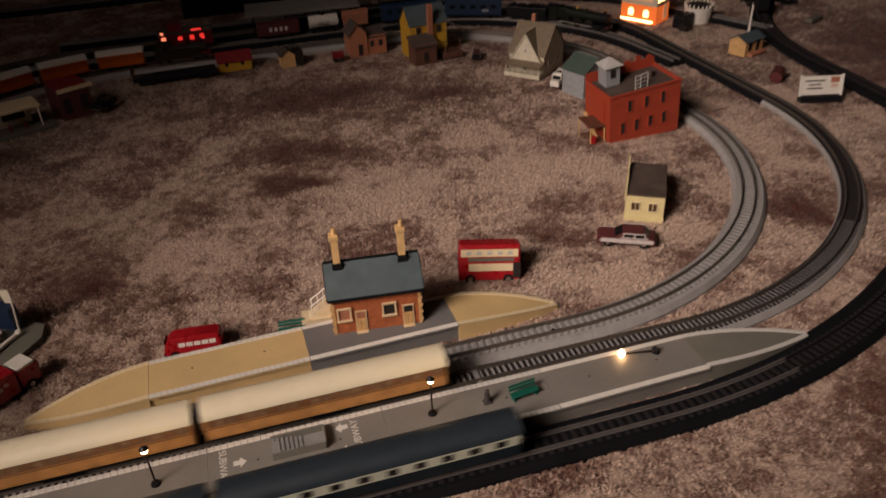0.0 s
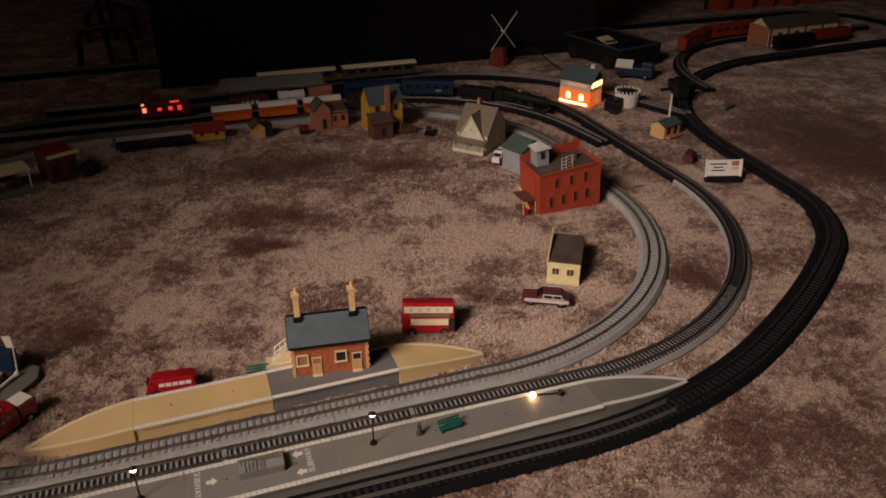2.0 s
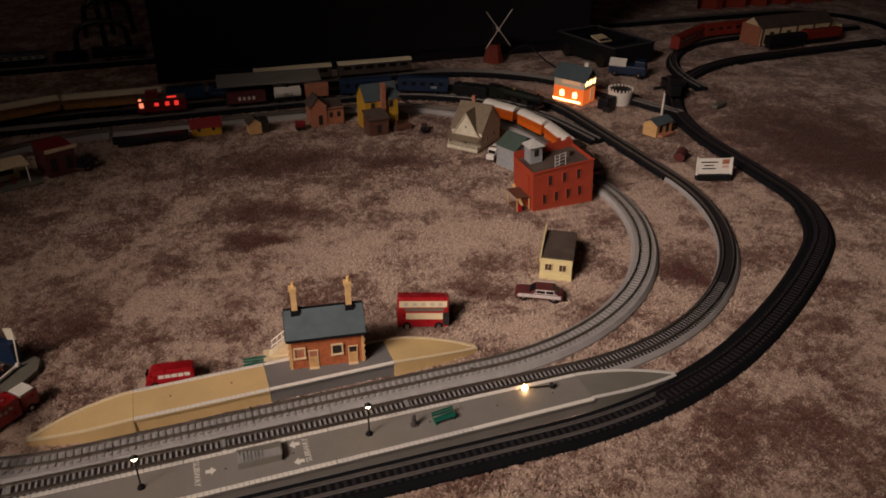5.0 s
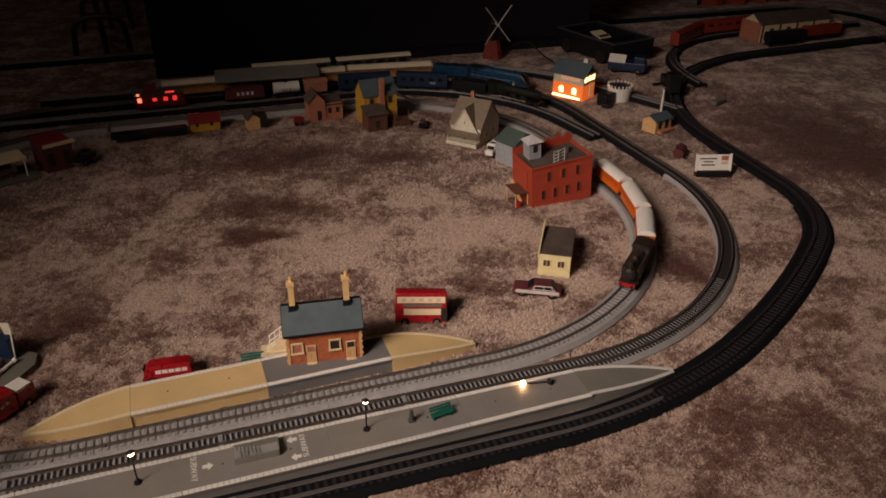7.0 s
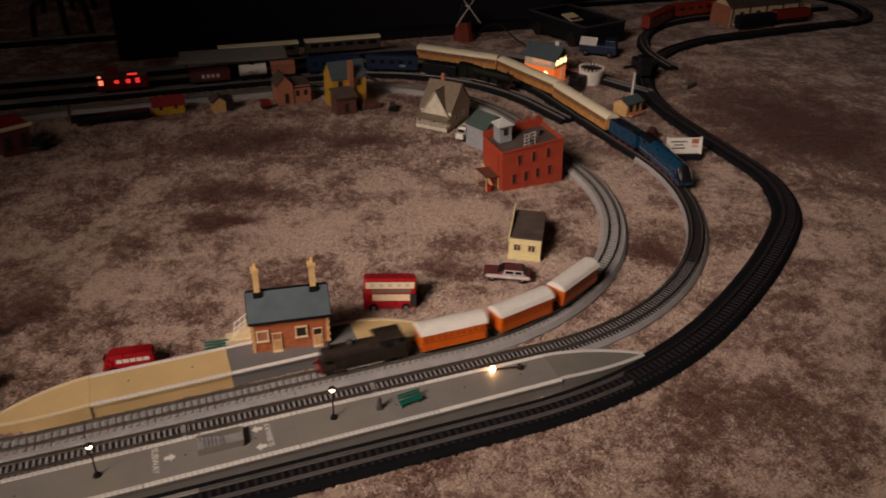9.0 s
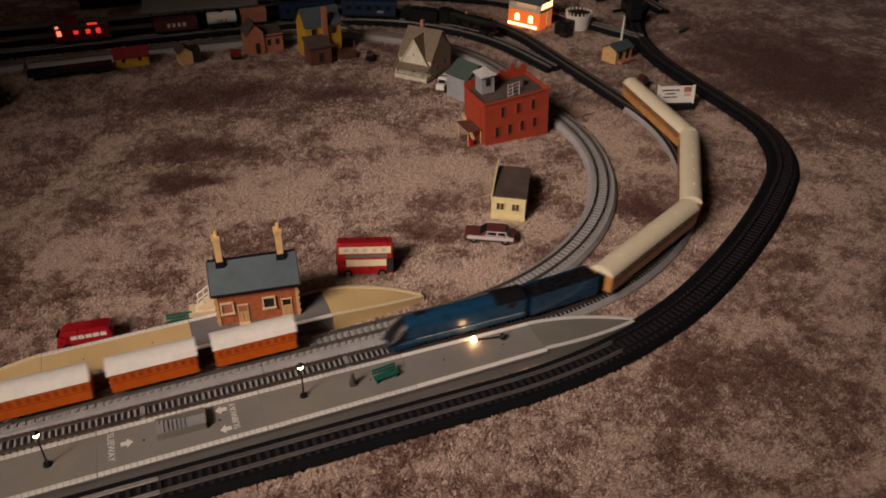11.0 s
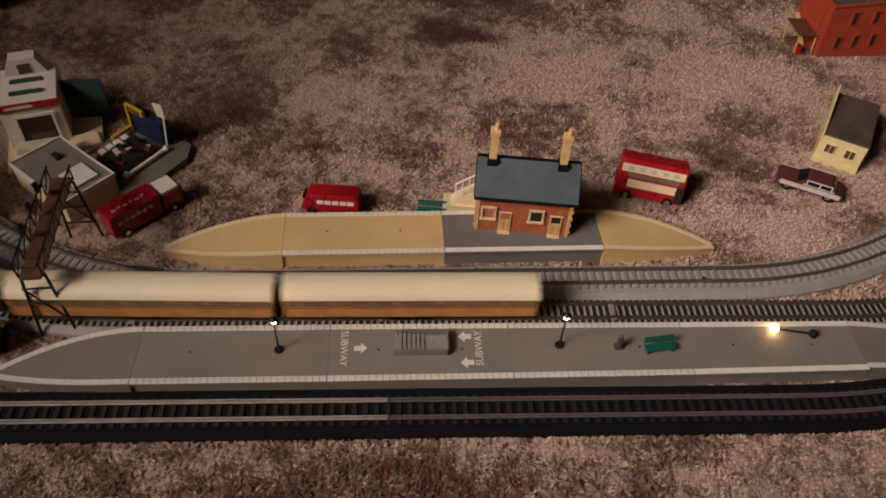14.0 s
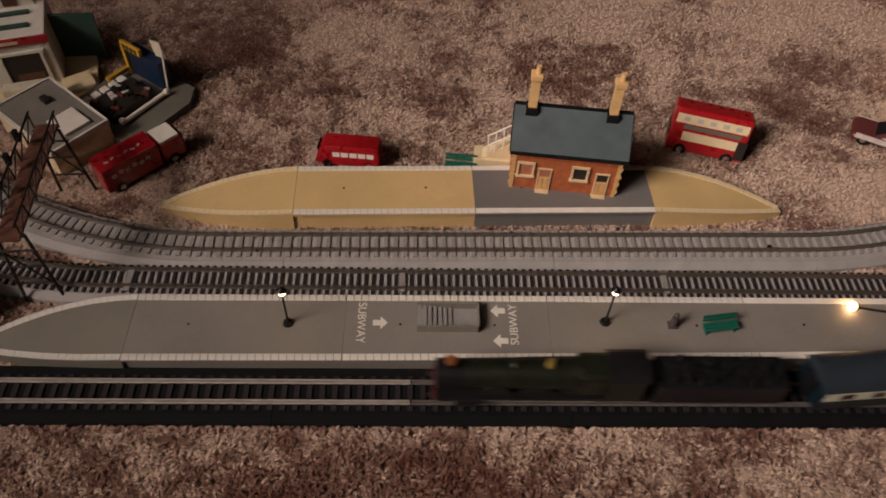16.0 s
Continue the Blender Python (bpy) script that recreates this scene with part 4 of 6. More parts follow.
# what runs: (thing, its middle behind the train's nose, half its wheelbase)
FIRST_ORANGE, FIRST_TEAK, FIRST_TEAL = orange_coach(), teak_coach(), teal_coach()
ORANGE_TRAIN = [(tank_engine(), 0.062, 0.03), (FIRST_ORANGE, 0.186, 0.026)] + [(copy_thing(FIRST_ORANGE, Matrix.Identity(4)), 0.186 + 0.113 * k, 0.026) for k in (1, 2)]
TEAK_TRAIN = [(streamliner(), 0.094, 0.04), (tender(), 0.238, 0.03), (FIRST_TEAK, 0.298 + 0.12, 0.08)] + [(copy_thing(FIRST_TEAK, Matrix.Identity(4)), 0.418 + 0.2485 * k, 0.08) for k in (1, 2)]
TEAL_TRAIN = [(green_engine("dark green steam engine with a red buffer beam"), 0.085, 0.035), (black_tender("black tender heaped with coal"), 0.222, 0.03), (FIRST_TEAL, 0.425, 0.09)] + [(copy_thing(FIRST_TEAL, Matrix.Identity(4)), 0.425 + 0.276 * k, 0.09) for k in (1, 2)]


def run(train, line, keys):
    """Keys each vehicle along its line; keys are (seconds, distance of the nose along the line)."""
    ts, ss = [k[0] for k in keys], [k[1] for k in keys]
    for ob, behind, half in train:
        rows = []
        for i in range(81):
            t = i * 0.2
            s = sum(float(np.interp(t + d, ts, ss)) for d in (-0.3, -0.15, 0, 0.15, 0.3)) / 5 if 0.3 <= t <= 15.7 else float(np.interp(t, ts, ss))
            rows.append((t, place(line, s - behind, half)))
        walk(ob, rows)


def motions():
    run(ORANGE_TRAIN, INNER, [(0, 0.17), (1.5, 0.562), (3, 0.94), (4, 1.18), (6.5, 1.777), (7, 1.895), (7.5, 2.028), (8, 2.148), (8.5, 2.266), (9, 2.38), (11.3, 2.893), (12, 3.036), (12.5, 3.14), (13, 3.24), (13.5, 3.345), (16, 3.88)])
    lm = MIDDLE.length
    run(TEAK_TRAIN, MIDDLE, [(0, 3.98 - lm), (0.6, 4.198 - lm), (6.5, 1.05), (7, 1.24), (7.5, 1.438), (8, 1.628), (8.5, 1.832), (9, 2.024), (11.3, 2.986), (11.6, 3.108), (12, 3.264), (12.5, 3.454), (13, 3.647), (13.5, 3.836), (14, 4.025), (14.5, 4.21), (15, 4.395), (16, 4.765)])
    lo = OUTER.length
    run(TEAL_TRAIN, OUTER, [(0, 4.027 - lo), (0.6, 4.249 - lo), (2, 4.85 - lo), (10.5, 0.3), (11.6, 0.9), (13.5, 2.05), (15, 2.758), (15.5, 2.95), (16, 3.128)])


# ---- buildings ----


def road_wheels(t, xs, y, r, width=0.004):
    for x in xs:
        for s in (-1, 1):
            w = part("wheel", rod(B(), (x, s * y - width / 2, r), (x, s * y + width / 2, r), r, n=16), BLACK, t)
            part("hub", rod(B(), (x, s * (y + width * 0.35), r), (x, s * (y + width * 0.55), r), r * 0.5, n=10), CHROME, w)


def gabled(t, w, d, h, rise, wall, roof, over=0.003, along="x", thick=0.0016, walls="shell"):
    """Walls w by d by h about the origin with a gable roof; along: the way its ridge runs."""
    a, b = (d, w) if along == "x" else (w, d)
    m = pose(0, 0, 0, 0, 0, 90) if along == "x" else Matrix.Identity(4)
    bm = B()
    prism(bm, [(-a / 2, -0.003), (a / 2, -0.003), (a / 2, h), (0, h + rise), (-a / 2, h)], -b / 2, b / 2, m)
    part(walls, bm, wall, t)
    k = rise / (a / 2)
    e = a / 2 + over
    for s in (-1, 1):
        bm = B()
        pts = [(0, h + rise + 0.0004), (s * e, h - k * over + 0.0004), (s * e, h - k * over + thick), (0, h + rise + thick)]
        prism(bm, pts, -b / 2 - over, b / 2 + over, m)
        part("roof_slope", bm, roof, t)


def opening(t, name, x, y, z, w, h, material, face="front", frame=None, depth=0.0012, label=""):
    """A window or door on the front (-y) or on a side (-x, +x) with a raised frame."""
    size = (w, depth, h) if face == "front" else (depth, w, h)
    pane = part(name, box(B(), (x, y, z), size), material, t, label)
    if frame:
        f = B()
        q = 0.0011
        for u, v, su, sv in ((0, h / 2, w + q * 2, q), (0, -h / 2, w + q * 2, q), (-w / 2, 0, q, h), (w / 2, 0, q, h)):
            if face == "front":
                box(f, (x + u, y - depth * 0.3, z + v), (su, depth * 1.5, sv))
            else:
                box(f, (x + (-1 if face == "left" else 1) * depth * 0.3, y + u, z + v), (depth * 1.5, su, sv))
        part("frame", f, frame, pane)
    return pane


def station():
    t = thing("station_building", pose(0.194, 0.1225, HP - 0.001, 0, 0, -6.5), "red brick station building with slate roof on the platform", "station building")
    w, d, h, rise = 0.1, 0.056, 0.052, 0.025
    base = pose(0, d / 2, 0)
    bm = B()
    prism(bm, [(-d / 2, 0), (d / 2, 0), (d / 2, h), (0, h + rise), (-d / 2, h)], -w / 2, w / 2, base @ pose(0, 0, 0, 0, 0, 90))
    part("shell", bm, BRICK, t)
    for s in (-1, 1):
        bm = B()
        e, k = d / 2 + 0.004, rise / (d / 2)
        prism(bm, [(0, h + rise + 0.0005), (s * e, h - k * 0.004 + 0.0005), (s * e, h - k * 0.004 + 0.0025), (0, h + rise + 0.0025)], -w / 2 - 0.003, w / 2 + 0.003, base @ pose(0, 0, 0, 0, 0, 90))
        part("roof_slope", bm, SLATE, t)
    part("ridge", box(B(), (0, d / 2, h + rise + 0.0025), (w + 0.006, 0.003, 0.0016)), BLACK, t)
    part("gutter", box(B(), (0, -0.0052, h - 0.0026), (w + 0.006, 0.002, 0.0022)), BLACK, t, "black gutter")
    part("fascia", box(B(), (0, -0.001, h - 0.0042), (w, 0.0018, 0.0022)), TAN, t)
    for s in (-1, 1):
        part("barge_board", box(B(), (s * (w / 2 + 0.0034), 0.012, h + 0.012), (0.001, 0.042, 0.002), rx=42), BLACK, t)
        for i in range(10):
            part("quoin", box(B(), (s * (w / 2 - 0.0018 + 0.0006 * (i % 2)), -0.0002, 0.0025 + i * 0.0048), (0.0036 + 0.0012 * (i % 2), 0.0016, 0.004)), TAN, t)
    # pane colours stand for the room behind, brown where lit, otherwise near black
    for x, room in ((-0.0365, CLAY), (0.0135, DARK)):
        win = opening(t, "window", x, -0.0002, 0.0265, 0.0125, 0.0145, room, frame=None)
        for c, z in (((x, -0.0013, 0.0345), (0.0165, 0.0022, 0.0022)), ((x, -0.0016, 0.0185), (0.0175, 0.0032, 0.0022)), ((x - 0.0071, -0.0013, 0.0265), (0.0022, 0.0022, 0.0165)), ((x + 0.0071, -0.0013, 0.0265), (0.0022, 0.0022, 0.0165))):
            part("frame_bar", box(B(), c, z, bevel=0.0003), STONE, win)
    for x in (-0.0185, 0.0345):
        door = opening(t, "door", x, -0.0002, 0.0145, 0.0115, 0.028, TAN, frame=STONE, label="tan door with a dark light above")
        part("door_light", box(B(), (x, -0.0011, 0.0235), (0.0092, 0.0008, 0.0075)), CLAY if x < 0 else DARK, door)
        for dx in (-0.0027, 0.0027):
            part("door_panel", box(B(), (x + dx, -0.0011, 0.0105), (0.0036, 0.0008, 0.014), bevel=0.0002), TAN, door)
        part("door_step", box(B(), (x, -0.003, 0.0008), (0.013, 0.005, 0.0016)), STONE, door)
    # courses of brick stand a little proud of the joints
    course = mesh_of("brick_course", box(B(), (0, 0, 0), (0.0915, 0.0007, 0.0019), bevel=0.0002), BRICK)
    for i in range(3):
        o = new("brick_course", course)
        o.parent, o.matrix_basis = t, pose(0, -0.0002, 0.0385 + i * 0.0028)
    for x in (-0.0375, 0.0345):
        ch = part("chimney", box(B(), (x, d / 2 - 0.002, h + 0.038), (0.0076, 0.0076, 0.048)), CHIMNEY, t, "ochre brick chimney")
        part("chimney_cap", box(B(), (x, d / 2 - 0.002, h + 0.0605), (0.0104, 0.0104, 0.006), bevel=0.001), CHIMNEY, ch)
        part("chimney_pot", rod(B(), (x + 0.001, d / 2 - 0.002, h + 0.063), (x + 0.001, d / 2 - 0.002, h + 0.071), 0.0026, 0.0022), CHIMNEY, ch)
        part("lead_flashing", box(B(), (x, d / 2 - 0.002, h + 0.024), (0.0108, 0.012, 0.008)), BLACK, ch)
    stair = part("side_stair", prism(B(), [(-0.05, 0.002), (-0.05, 0.024), (-0.072, 0.006), (-0.078, 0.002)], 0.034, 0.048), CREAM, t, "cream side stair")
    part("stair_landing", box(B(), (-0.068, 0.041, -0.004), (0.036, 0.02, 0.012)), CREAM, stair)
    for y in (0.034, 0.048):
        part("handrail", rod(B(), (-0.05, y, 0.036), (-0.074, y, 0.018), 0.0009), WHITE, stair)
        for k in range(4):
            x = -0.051 - k * 0.0073
            part("baluster", rod(B(), (x, y, 0.02 - k * 0.004), (x, y, 0.0355 - k * 0.0055), 0.0006), WHITE, stair)


STONE = mat("pale_dressed_stone", (0.66, 0.5, 0.3), 0.6)
CHIMNEY = mat("ochre_brick", (0.66, 0.43, 0.19), 0.55)
station()


def factory():
    t = thing("factory_building", pose(0.74, 0.55, 0.0, 2, -5, 3), "red two-storey factory building with a flat grey roof", "factory building")
    w, d, h = 0.133, 0.084, 0.088
    y0 = -d / 2
    for c, s in (((0, y0 + 0.001, h / 2 - 0.003), (w, 0.002, h + 0.006)), ((0, -y0 - 0.001, h / 2 + 0.002), (w, 0.002, h + 0.016)), ((-w / 2 + 0.001, 0, h / 2 - 0.003), (0.002, d - 0.004, h + 0.006)), ((w / 2 - 0.001, 0, h / 2 - 0.003), (0.002, d - 0.004, h + 0.006))):
        part("wall", box(B(), c, s), FACTORY, t)
    part("roof_deck", box(B(), (0, 0, h - 0.008), (w - 0.004, d - 0.004, 0.002)), BROWN_ROOF, t, "flat grey felt roof")
    part("cornice", box(B(), (0, y0 - 0.0006, h - 0.001), (w + 0.002, 0.0026, 0.003)), FACTORY, t)
    for i in range(5):
        part("parapet_step", box(B(), (-w / 2 + 0.035 + i * 0.022, -y0 - 0.001, h + 0.011 + (i % 2) * 0.003), (0.009, 0.0026, 0.008)), FACTORY, t)
    for i in range(3):
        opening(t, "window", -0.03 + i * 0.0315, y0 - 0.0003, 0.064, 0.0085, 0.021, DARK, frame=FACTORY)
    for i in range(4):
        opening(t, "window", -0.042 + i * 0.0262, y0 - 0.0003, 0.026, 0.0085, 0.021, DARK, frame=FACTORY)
    part("side_gable", box(B(), (-w / 2 - 0.0012, 0.004, 0.05), (0.002, 0.06, 0.05)), FACTORY, t)
    po = part("porch", box(B(), (-w / 2 - 0.016, -0.01, 0.002), (0.03, 0.045, 0.006)), RUST, t, "wooden side porch")
    for x, y in ((-w / 2 - 0.029, -0.03), (-w / 2 - 0.029, 0.01), (-w / 2 - 0.003, -0.03)):
        part("post", rod(B(), (x, y, 0), (x, y, 0.034), 0.0012), TAN, po)
    part("porch_roof", box(B(), (-w / 2 - 0.016, -0.01, 0.035), (0.03, 0.045, 0.0016), ry=8), RUST, po)
    part("stair", box(B(), (-w / 2 - 0.009, 0.008, 0.02), (0.006, 0.05, 0.002), rx=38), TAN, po)
    part("fire_pump", box(B(), (-w / 2 - 0.024, -0.029, 0.011), (0.01, 0.008, 0.014), bevel=0.002), RED, po, "bright red box")
    tw = part("roof_tower", box(B(), (-0.035, 0.018, 0.1), (0.026, 0.026, 0.036)), GREY_WALL, t, "small roof tower with pale pyramid roof")
    cap = B()
    bmesh.ops.create_cone(cap, cap_ends=True, segments=4, radius1=0.025, radius2=0.002, depth=0.012, matrix=pose(-0.035, 0.018, 0.123, 0, 0, 45))
    part("tower_roof", cap, ROOF_PALE, tw)
    opening(tw, "window", -0.035, 0.0045, 0.104, 0.009, 0.014, DARK)
    rail = B()
    for k in range(4):
        rod(rail, (-0.01 + 0.001 * k, -0.026, 0.083 + k * 0.007), (0.012 + 0.001 * k, -0.02, 0.083 + k * 0.007), 0.0009)
    for x in (-0.01, 0.0, 0.013):
        rod(rail, (x, -0.025, 0.08), (x, -0.025, 0.106), 0.0009)
    part("roof_railing", rail, ROOF_PALE, t, "pale metal roof railing")
    part("roof_vent", rod(B(), (0.035, 0.005, 0.08), (0.035, 0.005, 0.094), 0.006, n=12), BROWN_ROOF, t)


ROOF_PALE = mat("pale_grey_metal", (0.45, 0.44, 0.42), 0.5)
factory()

t = thing("grey_workshop", pose(0.74, 0.735, 0, 0, 0, 22), "grey boarded workshop with a dull green roof", "workshop")
gabled(t, 0.07, 0.055, 0.046, 0.022, GREY_WALL, GREEN_ROOF, along="y")
opening(t, "window", -0.016, -0.0277, 0.026, 0.008, 0.016, DARK, frame=WHITE)
opening(t, "door", 0.012, -0.0277, 0.016, 0.012, 0.03, DARK, frame=WHITE)


def white_house():
    t = thing("white_farmhouse", pose(0.704, 0.8955, 0, 0, 0, -47), "cream boarded farmhouse with steep tan shingle roof and porch", "house")
    w, d = 0.078, 0.1
    f = -d / 2
    gabled(t, w, d, 0.042, 0.05, HOUSE, SHINGLE, along="x")
    fr = B()
    prism(fr, [(-0.034, 0.026), (0.034, 0.026), (0.0, 0.083)], f - 0.004, 0.0)
    part("front_gable", fr, HOUSE, t)
    for s in (-1, 1):
        bm = B()
        prism(bm, [(0.0, 0.0835), (s * 0.0365, 0.0245), (s * 0.0365, 0.0265), (0.0, 0.0858)], f - 0.0055, 0.004)
        part("gable_roof", bm, SHINGLE, t)
        part("barge_board", rod(B(), (s * 0.036, f - 0.006, 0.0245), (0, f - 0.006, 0.083), 0.0012), HOUSE, t)
    po = part("porch_floor", box(B(), (0, f - 0.011, 0.003), (w, 0.022, 0.008)), HOUSE, t)
    part("porch_roof", box(B(), (0, f - 0.012, 0.0265), (w + 0.006, 0.028, 0.0016), rx=14), SHINGLE, po)
    for i in range(6):
        x = -0.036 + i * 0.0144
        part("porch_post", rod(B(), (x, f - 0.0205, 0.005), (x, f - 0.0205, 0.024), 0.001), HOUSE, po)
    part("porch_rail", box(B(), (0, f - 0.0205, 0.012), (w, 0.001, 0.0012)), HOUSE, po)
    for x in (-0.025, 0.022):
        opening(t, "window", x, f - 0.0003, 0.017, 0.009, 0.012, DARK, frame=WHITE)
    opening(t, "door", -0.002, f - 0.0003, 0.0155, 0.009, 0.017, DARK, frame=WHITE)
    opening(t, "window", 0.0, f - 0.0043, 0.05, 0.004, 0.006, DARK, frame=WHITE)
    for y in (-0.022, 0.018):
        opening(t, "window", w / 2 + 0.0003, y, 0.019, 0.008, 0.013, DARK, face="right", frame=WHITE)
    part("chimney", box(B(), (-0.01, 0.006, 0.098), (0.008, 0.008, 0.018)), CLAY, t)


white_house()


def yellow_hut():
    t = thing("yellow_flat_roofed_hut", pose(0.6025, 0.2585, 0, 0, 0, -31), "pale yellow hut with flat brown roof and raised side wall", "hut")
    w, d, h = 0.053, 0.1, 0.035
    part("shell", box(B(), (0, d / 2, h / 2 - 0.003), (w, d, h + 0.006), bevel=0.0005), PALE_YELLOW, t)
    part("roof", box(B(), (0.0015, d / 2 + 0.002, h + 0.0008), (w - 0.001, d, 0.0028), bevel=0.0004), BROWN_ROOF, t, "flat brown felt roof")
    par = B()
    prism(par, [(-0.001, 0.03), (d + 0.001, 0.03), (d + 0.001, h + 0.014), (-0.001, h + 0.004)], -0.0012, 0.0012, pose(-w / 2 - 0.0004, 0, 0, 0, 0, 90))
    part("side_parapet", par, PALE_YELLOW, t)
    for x in (-0.0125, 0.011):
        win = opening(t, "window", x, -0.0004, 0.0205, 0.0118, 0.0125, BROWN_GLASS, frame=CREAM)
        part("glazing_bar", box(B(), (x, -0.0012, 0.0205), (0.0007, 0.0008, 0.0125)), CREAM, win)
    part("plinth", box(B(), (0, -0.0006, 0.0015), (w + 0.001, 0.0014, 0.005)), PALE_YELLOW, t)


BROWN_GLASS = mat("brown_tinted_window", (0.1, 0.06, 0.035), 0.2)
yellow_hut()


def signal_box():
    t = thing("signal_box", pose(1.077, 1.112, 0, 0, 0, -58), "lamp-lit orange brick signal box with slate roof", "signal box")
    w, d = 0.094, 0.062
    # no lamp inside: the walls themselves glow to show its light
    part("lower_wall", box(B(), (0, 0, 0.017), (w, d, 0.042)), GLOW_WALL, t, "orange walls given a glow for the lamp inside")
    part("upper_wall", box(B(), (0, 0, 0.052), (w, d, 0.028)), HOUSE, t)
    gabled_roof(t, w, d, 0.065, 0.026)
    part("operating_window", box(B(), (0.006, -d / 2 - 0.0006, 0.053), (w * 0.62, 0.0012, 0.012)), GLOW_PALE, t, "long dimly lit window")
    for x in (-0.02, 0.02):
        win = part("window", rod(B(), (x, -d / 2 - 0.001, 0.0215), (x, -d / 2 + 0.001, 0.0215), 0.0075, n=14), GLOW_WINDOW, t, "round-headed lit window")
        part("pane", box(B(), (x, -d / 2 - 0.0006, 0.0165), (0.0135, 0.0012, 0.011)), GLOW_WINDOW, win)
    for k in range(3):
        part("side_window", box(B(), (w / 2 + 0.0006, -0.02 + k * 0.02, 0.054), (0.0012, 0.013, 0.013)), GLOW_WINDOW, t)
    # added glowing strip, also lights the carpet before the wall
    part("plinth_glow", box(B(), (-0.004, -d / 2 - 0.001, 0.0012), (w * 0.9, 0.002, 0.004)), GLOW_GAP, t, "glowing strip standing for light under the wall")
    part("side_door", box(B(), (w / 2 + 0.0006, 0.012, 0.02), (0.0012, 0.016, 0.034)), GLOW_PALE, t)
    part("chimney", box(B(), (0.022, 0.02, 0.09), (0.012, 0.01, 0.018)), WHITE, t, "white chimney")


def gabled_roof(t, w, d, h, rise, over=0.006):
    k = rise / (d / 2)
    for s in (-1, 1):
        bm = B()
        e = d / 2 + over
        prism(bm, [(0, h + rise), (s * e, h - k * over), (s * e, h - k * over + 0.002), (0, h + rise + 0.002)], -w / 2 - over, w / 2 + over, pose(0, 0, 0, 0, 0, 90))
        part("roof_slope", bm, SLATE, t)


signal_box()


def tub():
    t = thing("white_tub", pose(1.182, 1.045, 0), "round white plastic tank with slotted rim", "tank")
    part("wall", rod(B(), (0, 0, -0.004), (0, 0, 0.034), 0.029, 0.034, 28), WHITE, t)
    # dark disc near the rim paints the shade inside the tank
    part("inside", rod(B(), (0, 0, 0.0335), (0, 0, 0.0348), 0.031, n=28), DARK, t)
    for k in range(20):
        a = 2 * math.pi * k / 20
        part("rim_post", box(B(), (0.0325 * math.cos(a), 0.0325 * math.sin(a), 0.037), (0.003, 0.003, 0.008), rz=math.degrees(a)), WHITE, t)


tub()

t = thing("crossing_keeper_hut", pose(1.15, 0.81, 0, 0, 0, 20), "small tan hut with slate roof beside the line", "hut")
gabled(t, 0.06, 0.04, 0.028, 0.01, TAN, SLATE)
opening(t, "window", -0.014, -0.0203, 0.016, 0.011, 0.016, DARK)
opening(t, "door", 0.012, -0.0203, 0.014, 0.011, 0.024, DARK)
part("step", box(B(), (0.005, -0.026, 0.001), (0.05, 0.012, 0.005)), CLAY, t)

t = thing("dark_red_barrel", pose(1.105, 0.642, 0.011, 0, 80, 40), "dark rusty barrel lying on the carpet", "barrel")
part("drum", rod(B(), (0, 0, -0.014), (0, 0, 0.014), 0.0115, n=16), MAROON, t)
for z in (-0.012, 0, 0.012):
    part("hoop", rod(B(), (0, 0, z - 0.001), (0, 0, z + 0.001), 0.0122, n=16), IRON, t)


def billboard():
    t = thing("billboard", pose(1.106, 0.522, 0, -12, 0, -16), "white billboard with dark lettering on a black stand", "billboard")
    part("panel", box(B(), (0, 0, 0.029), (0.072, 0.003, 0.034), bevel=0.0006), WHITE, t)
    for x in (-0.037, 0.037):
        part("side_bracket", box(B(), (x, -0.0004, 0.029), (0.004, 0.005, 0.038), bevel=0.0008), WHITE, t)
    for i, (w, h) in enumerate(((0.036, 0.0036), (0.021, 0.0034), (0.029, 0.0034))):
        part("text_bar", box(B(), (-0.012, -0.0018, 0.0375 - i * 0.0068), (w, 0.0006, h * 0.7)), DARK, t)
    part("picture", box(B(), (0.0235, -0.0018, 0.0385), (0.015, 0.0006, 0.010)), CLAY, t, "faded printed picture")
    part("picture_text", box(B(), (0.0235, -0.0018, 0.028), (0.013, 0.0006, 0.006)), PINKISH, t)
    part("base", box(B(), (0, 0.001, 0.005), (0.074, 0.016, 0.011), bevel=0.001), BLACK, t)


PINKISH = mat("faded_print", (0.6, 0.42, 0.36), 0.6)
billboard()


def windmill():
    t = thing("windmill", pose(1.012, 1.545, 0, 0, 0, 10), "model windmill with red base and white cross sails", "windmill")
    part("base", rod(B(), (0, 0, -0.005), (0, 0, 0.052), 0.034, 0.02, 8), RED_BASE, t, "red brick base")
    part("tower", rod(B(), (0, 0, 0.05), (0, 0, 0.098), 0.019, 0.013, 8), BLACK, t)
    part("cap", ball(B(), (0, 0, 0.1), 0.014), BLACK, t)
    part("hub", rod(B(), (0, -0.028, 0.102), (0, -0.012, 0.104), 0.0035), WHITE, t)
    for a in (33, 147):
        for s in (1, -1):
            c, q = math.cos(radians(a)) * s, math.sin(radians(a)) * s
            part("sail", rod(B(), (0, -0.026, 0.102), (c * 0.056, -0.026, 0.102 + q * 0.104), 0.0016), WHITE, t, "slim white sail arm")


RED_BASE = mat("worn_red_base", (0.22, 0.035, 0.02), 0.6)
windmill()


